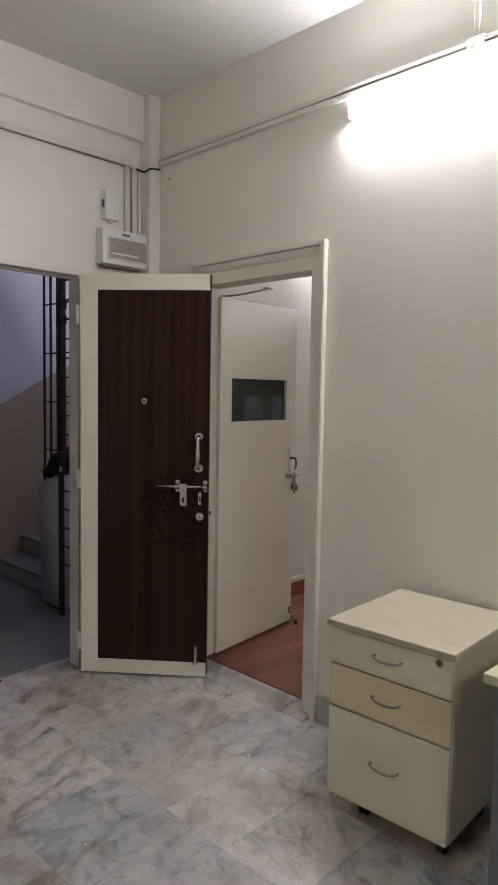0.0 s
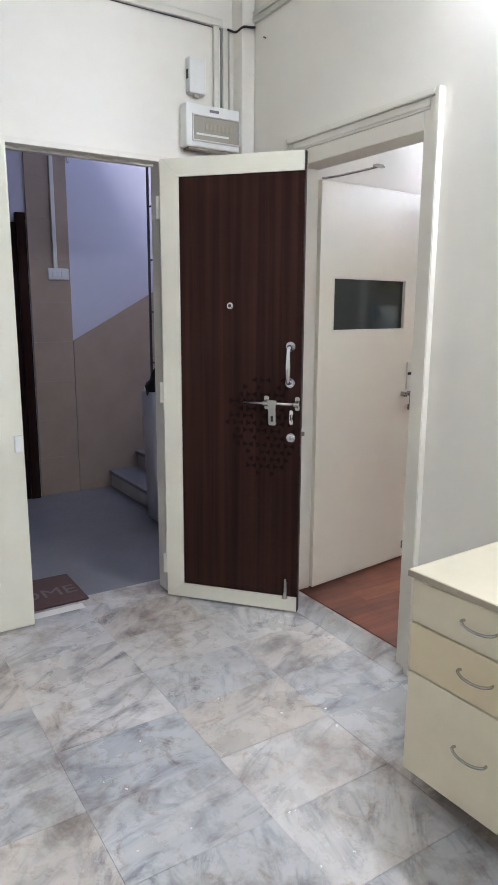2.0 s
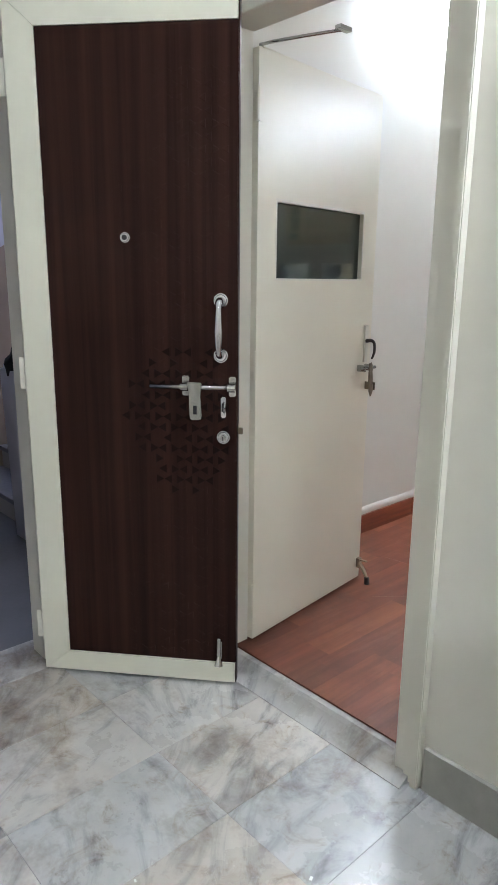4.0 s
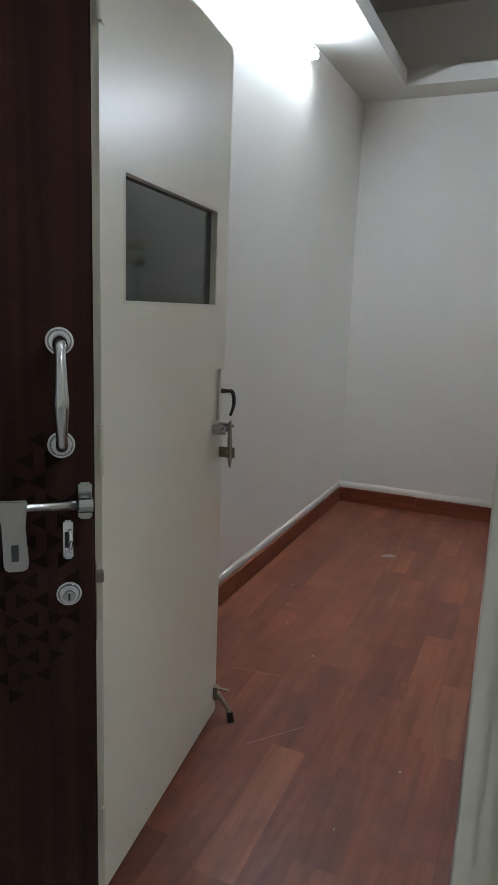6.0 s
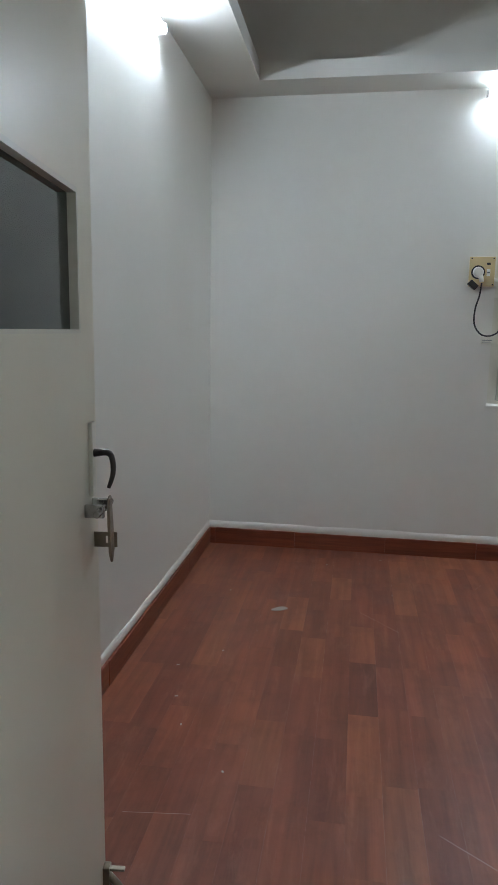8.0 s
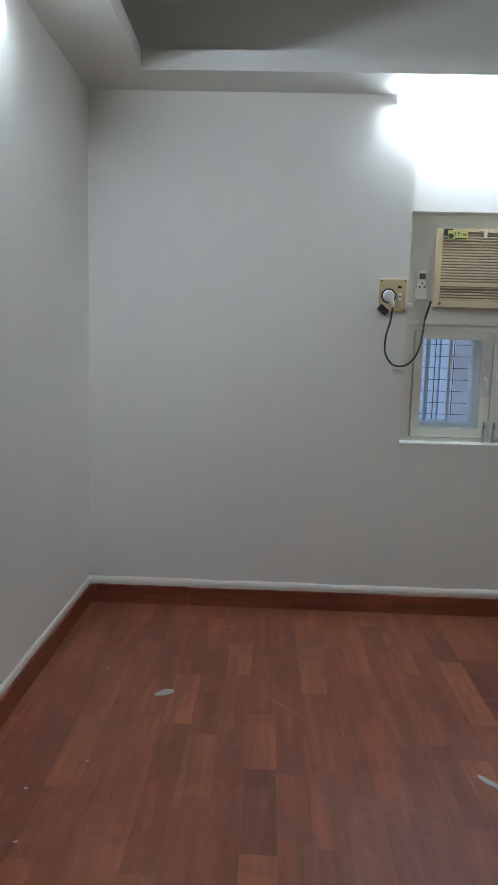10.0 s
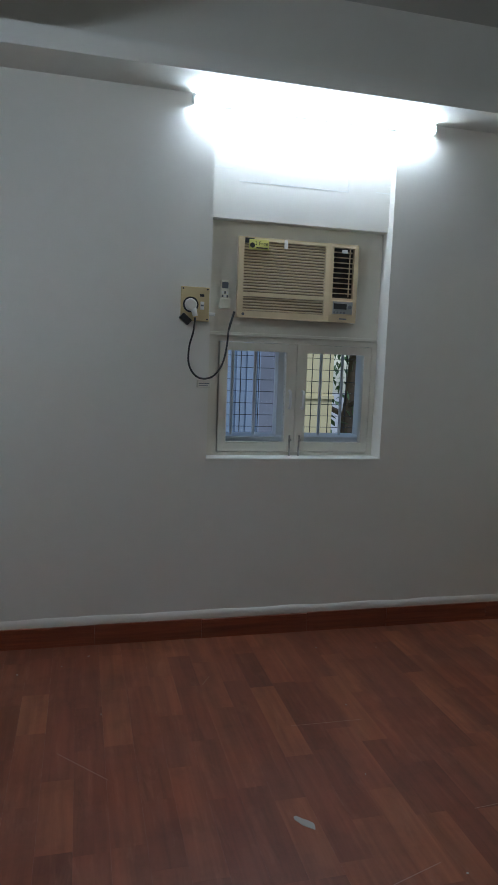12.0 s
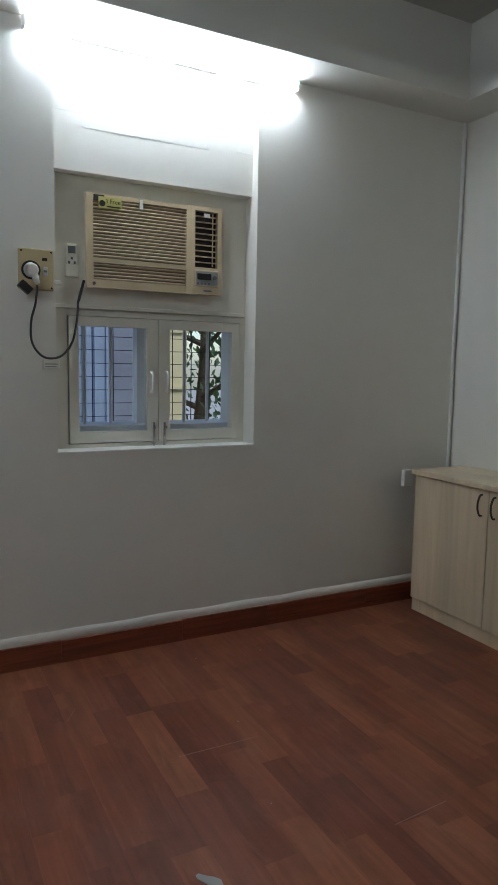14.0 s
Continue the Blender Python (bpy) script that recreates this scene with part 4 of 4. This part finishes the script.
bm = slab_with_holes([0, 0.028, 0.452, 0.476, 0.492, 0.604, AW], [0, 0.034, 0.105, 0.108, 0.122, 0.125, 0.372, AH], [(0.028, 0.452, 0.034, 0.105), (0.028, 0.452, 0.125, 0.372), (0.492, 0.604, 0.122, 0.372)], 0.0, 0.028, lambda u, v, t: (u, t + (0.006 if u < 0.46 else 0.0), v))
part("fascia", bm, M_ACBODY, ac, "cream plastic front")
for k in range(17):
    z = 0.132 + 0.0142 * k
    part("louvre", box(0.026, 0.454, 0.008, 0.024, z, z + 0.0068, 0.0015, 1), M_ACBODY, ac)
for k in range(5):
    z = 0.037 + 0.0142 * k
    part("louvre", box(0.026, 0.454, 0.008, 0.024, z, z + 0.0068, 0.0015, 1), M_ACBODY, ac)
for k in range(9):
    z = 0.145 + 0.0255 * k
    part("vane", box(0.492, 0.604, 0.004, 0.024, z, z + 0.003), M_ACBODY, ac, "thin outlet vane")
part("vane_rail", box(0.578, 0.582, 0.003, 0.008, 0.13, 0.372), M_ACBODY, ac)
cp = part("control_panel", box(0.490, 0.608, -0.003, 0.004, 0.036, 0.110, 0.003), M_ACBODY, ac, "cream control panel with display")
part("panel_face", box(0.496, 0.604, -0.0038, -0.0028, 0.042, 0.104, 0.001, 1), M_PAPER, cp, "grey control face")
part("display", box(0.502, 0.572, -0.0052, -0.0036, 0.066, 0.094, 0.001, 1), M_BLACK, cp)
for k in range(4):
    part("button", cyl((0.505 + 0.018 * k, -0.002, 0.049), (0.505 + 0.018 * k, -0.006, 0.049), 0.005, seg=12), M_GREYLEG, cp)
part("dial", cyl((0.588, -0.002, 0.078), (0.588, -0.008, 0.078), 0.010, seg=18), M_GREYLEG, cp)
part("badge", cyl((0.030, 0.006, 0.017), (0.030, 0.003, 0.017), 0.007, seg=16), M_BLOB, ac, "small round maker's badge")
part("model_bar", box(0.535, 0.575, -0.0015, 0.0, 0.014, 0.021), M_GREYLEG, ac)
stk = part("sticker", box(0.050, 0.150, 0.001, 0.0065, 0.330, 0.378), M_YELLOW, ac, "torn yellow and black offer sticker")
lettering("3 Free", 0.026, M_BLACK, stk, pose(0.112, 0.0008, 0.360, 90, 0, 0), 0.0003)
part("print_bar", box(0.085, 0.146, 0.0, 0.0012, 0.336, 0.342), M_BLACK, stk)
part("print_patch", cyl((0.066, 0.001, 0.350), (0.066, -0.0002, 0.350), 0.013, seg=14), M_BLACK, stk)
part("sticker_residue", box(0.030, 0.075, 0.0015, 0.0065, 0.360, 0.384), M_BLACK, ac, "torn dark sticker remnant")
part("tape", box(0.230, 0.246, 0.000, 0.0065, 0.345, 0.386), M_WHITE, ac, "strip of white tape")
part("tape", box(0.535, 0.562, -0.004, 0.002, 0.345, 0.362), M_WHITE, ac, "strip of white tape")

remote = thing("remote_control", pose(1.703, yb, 1.665), "white remote control in a wall holder", "remote control")
part("body", box(-0.021, 0.021, -0.022, 0, 0, 0.132, 0.005), M_EDGE, remote)
part("screen", box(-0.016, 0.016, -0.0235, -0.021, 0.092, 0.122), M_LCD, remote)
for i in range(3):
    for j in range(3):
        part("button", box(-0.016 + 0.012 * i, -0.008 + 0.012 * i, -0.024, -0.021, 0.03 + 0.018 * j, 0.041 + 0.018 * j), M_BLOB if (i + j) % 2 else M_TUBEBODY, remote)
part("holder", box(-0.028, 0.028, -0.027, 0, -0.006, 0.045, 0.004), M_EDGE, remote)

# casement window
wf = structure("window_1", slab_with_holes([X0, X0 + 0.068, X1 - 0.028, X1], [0.918, 0.938, 1.500, 1.525], [(X0 + 0.068, X1 - 0.028, 0.938, 1.500)], yb - 0.005, yb + 0.06, lambda u, v, t: (u, t, v)), M_WINWHITE, "cream painted timber casement window, two closed sashes")
part("window_sill", box(X0 - 0.005, X1 + 0.005, YN - 0.004, yb - 0.004, 0.910, 0.9215, 0.002), M_COVE, wf, "white painted sill")
ym = 2.095
for a, b, px0, px1 in ((X0 + 0.073, ym - 0.0015, 1.731, 2.041), (ym + 0.0015, X1 - 0.033, 2.151, 2.468)):
    sash = part("sash", slab_with_holes([a, px0, px1, b], [0.943, 0.992, 1.456, 1.497], [(px0, px1, 0.992, 1.456)], yb - 0.012, yb + 0.028, lambda u, v, t: (u, t, v)), M_WINWHITE, wf)
    pane = part("pane", box(px0, px1, yb + 0.010, yb + 0.014, 0.992, 1.456), M_GLASS, sash, "clear glass pane")
    pane.visible_shadow = False
# dark strips that stand for the shade in the gaps round the sashes
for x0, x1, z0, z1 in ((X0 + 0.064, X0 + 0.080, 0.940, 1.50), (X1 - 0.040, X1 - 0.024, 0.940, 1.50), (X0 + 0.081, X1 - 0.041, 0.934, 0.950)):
    part("sash_gap_shade", box(x0, x1, yb + 0.0285, yb + 0.0585, z0, z1), M_BACKDARK, wf, "dark strip standing for shade in the sash gaps")
for x in (ym - 0.034, ym + 0.036):
    part("sash_handle", tube_along([(x, yb - 0.012, 1.26), (x, yb - 0.036, 1.252), (x, yb - 0.040, 1.22), (x, yb - 0.036, 1.178), (x, yb - 0.012, 1.17)], [0.007, 0.007, 0.0075, 0.007, 0.007], 10), M_TUBEBODY, wf, "white pull handle", True)
for x in (ym - 0.026, ym + 0.026):
    tb = part("tower_bolt", box(x - 0.011, x + 0.011, yb - 0.016, yb - 0.012, 0.952, 1.035, 0.001, 1), M_WINWHITE, wf, "painted tower bolt")
    part("bolt_rod", cyl((x, yb - 0.022, 0.920), (x, yb - 0.022, 1.03), 0.005, seg=12), M_STEEL, tb, "", True)
    part("bolt_knob", cyl((x, yb - 0.022, 1.005), (x, yb - 0.040, 1.008), 0.006, seg=12), M_STEEL, tb, "", True)

# outer reveal, white bars and iron mesh beyond the glass
gr = thing("window_grille", pose(0, YN + 0.30, 0), "white window bars before thin dark iron mesh", "window grille")
for x in (1.80, 1.925, 2.05, 2.175, 2.30, 2.425):
    part("bar", cyl((x, 0, 0.92), (x, 0, 1.60), 0.0085, seg=10), M_TUBEBODY, gr)
mesh_ = thing("iron_mesh", pose(0, YN + 0.78, 0), "thin dark iron mesh box outside the window", "window grille")
part("sill", box(X0, X1, -0.12, 0.10, 0.92, 1.012, 0.004), M_TUBEBODY, gr, "white outer sill")
part("mullion", box(2.045, 2.105, -0.03, 0.04, 0.965, 1.60, 0.004), M_TUBEBODY, gr, "white outer mullion")
for k in range(16):
    x = 1.50 + 0.115 * k
    part("rod", box(x - 0.0022, x + 0.0022, -0.0022, 0.0022, 0.70, 2.0), M_IRON, mesh_)
for k in range(17):
    z = 0.72 + 0.072 * k
    part("rod", box(1.48, 3.3, -0.0018, 0.0018, z - 0.0018, z + 0.0018), M_IRON, mesh_)
part("tray", box(1.48, 3.3, -0.41, 0.02, 0.66, 0.70), M_BACKDARK, mesh_)

# socket board with plug, lead and hanging plug
sk = thing("socket_board", pose(1.537, YN, 1.663), "tan socket board with a white plug in it", "socket")
part("board", box(-0.068, 0.068, -0.022, 0, -0.080, 0.080, 0.004), M_TAN, sk)
part("plug", cyl((-0.022, -0.022, -0.004), (-0.022, -0.062, -0.006), 0.030, 0.024, 24, 0.004), M_WHITE, sk, "round white plug", True)
part("socket_ring", cyl((-0.022, -0.022, -0.004), (-0.022, -0.027, -0.004), 0.037, seg=28), M_BLACK, sk)
part("plug_neck", cyl((-0.012, -0.045, -0.02), (-0.002, -0.045, -0.058), 0.014, 0.011, 14), M_WHITE, sk, "", True)
part("switch", box(0.024, 0.042, -0.029, -0.022, -0.025, 0.012, 0.002), M_TUBEBODY, sk)
part("switch_gap", box(0.026, 0.040, -0.0302, -0.0288, -0.010, -0.002), M_GREYLEG, sk)
part("fuse", box(0.022, 0.042, -0.024, -0.022, 0.035, 0.047), M_BLACK, sk)
for x in (-0.058, 0.058):
    for z in (-0.070, 0.070):
        part("screw", cyl((x, -0.022, z), (x, -0.0245, z), 0.004, seg=10), M_BLACK, sk)
part("side_block", box(0.068, 0.098, -0.018, 0, -0.052, -0.036, 0.003), M_WHITE, sk)
lead = thing("power_lead", pose(0, YN, 0), "black power lead looping from plug to appliance", "cable")
part("cord", tube_along([(1.535, -0.045, 1.600), (1.528, -0.040, 1.53), (1.512, -0.030, 1.46), (1.513, -0.024, 1.38), (1.545, -0.022, 1.327), (1.590, -0.020, 1.312), (1.640, -0.016, 1.330), (1.682, -0.005, 1.39), (1.708, 0.030, 1.48), (1.722, 0.062, 1.56), (1.745, 0.070, 1.635)], 0.0048, 10), M_BLACK, lead, "", True)
part("sleeve", tube_along([(1.722, 0.060, 1.555), (1.735, 0.066, 1.60), (1.748, 0.070, 1.645)], 0.006, 10), M_BLACK, lead, "thick black cable sleeve", True)
dp = thing("loose_plug", pose(1.492, YN - 0.022, 1.590, 0, 40, 0), "black plug resting under the socket board", "plug")
part("body", box(-0.028, 0.026, -0.022, 0.018, -0.016, 0.016, 0.005), M_BLACK, dp)
clip = thing("cable_clip", pose(1.590, YN, 1.297), "grey paper tag holding the cable", "clip")
part("tag", box(-0.033, 0.033, -0.020, 0, -0.028, 0.010, 0.002), M_TRUNK, clip)
part("print_bar", box(-0.026, 0.026, -0.0207, -0.0198, -0.010, -0.006), M_GREYLEG, clip)
part("print_bar", box(-0.026, 0.020, -0.0207, -0.0198, -0.020, -0.017), M_GREYLEG, clip)

# ---------------------------------------------------------------- cupboard in the corner
cup = thing("low_cupboard", pose(3.44, 3.385, 0), "maple laminate low cupboard with hinged doors", "cupboard")
part("carcass", box(0.022, XE - 3.44 - 0.004, -1.02, -0.002, 0.07, 0.742, 0.002, 1), M_MAPLE, cup)
part("plinth", box(0.014, 0.34, -1.02, -0.004, 0.0, 0.07, 0.001, 1), M_MAPLE, cup)
part("top", box(-0.012, XE - 3.44 - 0.004, -1.03, 0.012, 0.742, 0.767, 0.004), M_MAPLE, cup)
for y0, y1, hy in ((-0.505, -0.006, -0.468), (-1.015, -0.511, -0.548)):
    d = part("door", box(0.0, 0.020, y0, y1, 0.075, 0.738, 0.002, 1), M_MAPLE, cup, "maple laminate door")
    part("handle", tube_along([(0, hy, 0.715), (-0.014, hy, 0.712), (-0.026, hy, 0.685), (-0.028, hy, 0.665), (-0.026, hy, 0.645), (-0.014, hy, 0.618), (0, hy, 0.615)], 0.0048, 10), M_DARKMETAL, d, "dark steel bow handle", True)
blk = thing("wall_block", pose(3.462, YN, 0.655), "small white plastic box on the wall", "box")
part("body", box(0.0, 0.06, -0.026, 0, 0.0, 0.09, 0.004), M_WHITE, blk)
cn = thing("corner_conduit", pose(XE - 0.008, YN, 0), "white plastic conduit up the corner", "conduit")
part("run", box(-0.020, 0.0, -0.014, 0, 0.15, COVE, 0.003, 1), M_WHITE, cn)

# scraps on the floor
def scrap(x, y, w, h, turn, seed):
    s = thing("paper_scrap", pose(x, y, 0.0035, 0, 0, turn), "torn grey paper scrap on the floor", "paper", "paper scraps")
    bm = bmesh.new()
    rs = random.Random(seed)
    top = [bm.verts.new((w * (0.75 + 0.35 * rs.random()) * math.cos(a), h * (0.75 + 0.35 * rs.random()) * math.sin(a), 0.0016 + 0.0015 * rs.random())) for a in (k * 0.5236 for k in range(12))]
    bot = [bm.verts.new((v.co.x, v.co.y, 0)) for v in top]
    bm.faces.new(top)
    bm.faces.new(bot[::-1])
    for k in range(12):
        bm.faces.new((top[k], bot[k], bot[(k + 1) % 12], top[(k + 1) % 12]))
    part("sheet", bm, M_PAPER, s)


scrap(0.560, 2.575, 0.045, 0.022, 30, 1)
scrap(1.689, 2.091, 0.042, 0.015, -50, 4)
bm = bmesh.new()
rs = random.Random(9)
for k in range(34):
    x, y, s = rs.uniform(0.2, 3.4), rs.uniform(0.5, 3.4), rs.uniform(0.002, 0.006)
    add_box(bm, -s, s, -s * 0.6, s * 0.6, 0, 0.0015, pose(x, y, 0.0025, 0, 0, rs.uniform(0, 180)))
tagged(link_mesh("floor_debris", bm, M_PAPER), "tiny pale plaster crumbs on the red floor", "debris", "", "stuff")
bm = bmesh.new()
for k in range(12):
    x, y, ln = rs.uniform(0.35, 2.6), rs.uniform(0.7, 3.2), rs.uniform(0.04, 0.16)
    add_box(bm, -ln, ln, -0.0007, 0.0007, 0, 0.0003, pose(x, y, 0.0031, 0, 0, rs.uniform(-60, 60) + (90 if k % 3 == 0 else 0)))
tagged(link_mesh("floor_scratches", bm, M_SCRATCH), "thin pale scuff lines across the red vinyl floor", "scratches", "", "stuff")
bm = bmesh.new()
for k in range(26):
    x, y, s = rs.uniform(0.9, 2.4), rs.uniform(-1.6, -0.2), rs.uniform(0.002, 0.007)
    add_box(bm, -s, s, -s * 0.6, s * 0.6, 0, 0.0012, pose(x, y, FLOOR + 0.0005, 0, 0, rs.uniform(0, 180)))
tagged(link_mesh("floor_debris", bm, M_WHITE), "white paint drops on the marble floor", "debris", "", "stuff")

# ---------------------------------------------------------------- outside the window
# ground out of view, paled so it throws light up at the window
structure("ground", box(-60, 60, YN + 0.38, 120, -3.6, -3.5), M_YARD, "unseen yard ground, paled to bounce light to the window")
nb = thing("blue_shed", pose(1.2, 7.2, -3.5), "blue-grey sheet-clad building across the yard", "building")
part("wall", box(-2.5, 1.66, 0, 3.0, 0, 5.9), M_BACKBLUE, nb)
for k in range(36):
    part("rib", box(-2.4 + 0.115 * k, -2.37 + 0.115 * k, -0.03, 0, 0, 5.9), M_BACKBLUE, nb)
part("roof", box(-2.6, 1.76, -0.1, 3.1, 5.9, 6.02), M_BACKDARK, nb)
# the return wall's shade is put into its darker colour
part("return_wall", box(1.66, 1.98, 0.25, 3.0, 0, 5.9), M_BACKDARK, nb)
yh = thing("yellow_house", pose(3.32, 7.6, -3.5), "yellow rendered house wall with ledges", "building")
part("wall", box(0, 0.52, 0, 4.0, 0, 6.1), M_BACKYELLOW, yh)
for k in range(8):
    part("ledge", box(-0.01, 0.53, -0.03, 0, 0.8 + 0.62 * k, 0.84 + 0.62 * k), M_BACKYELLOW, yh)
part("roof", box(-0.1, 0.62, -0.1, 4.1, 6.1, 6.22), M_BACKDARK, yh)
tree = thing("tree", pose(4.75, 9.3, -3.5), "leafy tree beside the yellow house", "tree")
part("trunk", tube_along([(0, 0, 0), (0.06, 0, 1.6), (-0.04, 0.05, 3.2), (0.05, 0, 5.0), (0, 0, 6.6)], [0.16, 0.13, 0.11, 0.07, 0.02], 10), M_BARK, tree, "", True)
rs = random.Random(21)
bm = bmesh.new()
for k in range(14):
    a, z = rs.uniform(0, 6.28), rs.uniform(2.4, 5.6)
    tip = (1.1 * math.cos(a), 1.1 * math.sin(a), z + 0.7)
    part("limb", tube_along([(0, 0, z), (tip[0] * 0.5, tip[1] * 0.5, z + 0.25), tip], [0.045, 0.03, 0.01], 6), M_BARK, tree)
    for j in range(110):
        c = Vector(tip) * rs.uniform(0.35, 1.05) + Vector((rs.gauss(0, 0.3), rs.gauss(0, 0.3), rs.gauss(0, 0.3)))
        c.z = z + 0.7 * rs.random() + rs.gauss(0, 0.3)
        q = Euler((rs.uniform(0, 3), rs.uniform(0, 3), rs.uniform(0, 6)))
        s = rs.uniform(0.04, 0.09)
        vs = [bm.verts.new(c + q.to_matrix() @ Vector(v)) for v in ((-s, 0, 0), (0, -s * 0.45, 0.006), (s, 0, 0), (0, s * 0.45, 0.006))]
        bm.faces.new(vs)
tagged(part("crown", bm, M_LEAF, tree, "many small green leaves"), kind="stuff")

# ---------------------------------------------------------------- floor pieces last
marble_floor = bpy.data.objects["floor"]
TX, TY = 0.314, 0.456
tile_meshes = {}
rt = random.Random(17)
for i in range(-4, 13):
    for j in range(10):
        xa, xb = max(0.968 + TX * i, -0.19), min(0.968 + TX * (i + 1), XH)
        yb2 = -0.010 - TY * j
        ya = max(yb2 - TY, YS)
        if xb - xa < 0.02 or yb2 - ya < 0.02:
            continue
        w, d = round(xb - xa, 4), round(yb2 - ya, 4)
        if (w, d) not in tile_meshes:
            bm = box(-w / 2 + 0.0005, w / 2 - 0.0005, -d / 2 + 0.0005, d / 2 - 0.0005, -0.008, 0, 0.0009, 1)
            bmesh.ops.recalc_face_normals(bm, faces=bm.faces[:])
            me = bpy.data.meshes.new("tile")
            bm.to_mesh(me)
            bm.free()
            me.materials.append(M_MARBLE)
            tile_meshes[(w, d)] = me
        ob = new("tile", tile_meshes[(w, d)])
        ob.parent = marble_floor
        ob.matrix_basis = pose((xa + xb) / 2, (ya + yb2) / 2, FLOOR + rt.uniform(-0.0006, 0.0006), rt.uniform(-0.12, 0.12), rt.uniform(-0.12, 0.12), rt.uniform(-0.12, 0.12))

strip_meshes = {}
SW = 0.1045
rv = random.Random(8)
cols = int(XE / SW) + 1
for c in range(cols):
    x0 = -0.045 + SW * c
    xa, xb = max(x0, XR), min(x0 + SW, XE)
    if xb - xa < 0.01:
        continue
    y = 0.048 - rv.uniform(0, 0.3)
    while y < YN:
        ln = rv.choice((0.30, 0.34, 0.38, 0.42, 0.52))
        ya, yb2 = max(y, 0.048), min(y + ln, YN)
        y += ln
        if yb2 - ya < 0.012:
            continue
        key = (round(xb - xa, 4), round(yb2 - ya, 4))
        if key not in strip_meshes:
            bm = box(-key[0] / 2 + 0.0001, key[0] / 2 - 0.0001, -key[1] / 2 + 0.0001, key[1] / 2 - 0.0001, -0.003, 0)
            bmesh.ops.recalc_face_normals(bm, faces=bm.faces[:])
            me = bpy.data.meshes.new("strip")
            bm.to_mesh(me)
            bm.free()
            me.materials.append(M_VINYL)
            strip_meshes[key] = me
        ob = new("strip", strip_meshes[key])
        ob.parent = room_floor
        ob.matrix_basis = pose((xa + xb) / 2, (ya + yb2) / 2, 0.003)
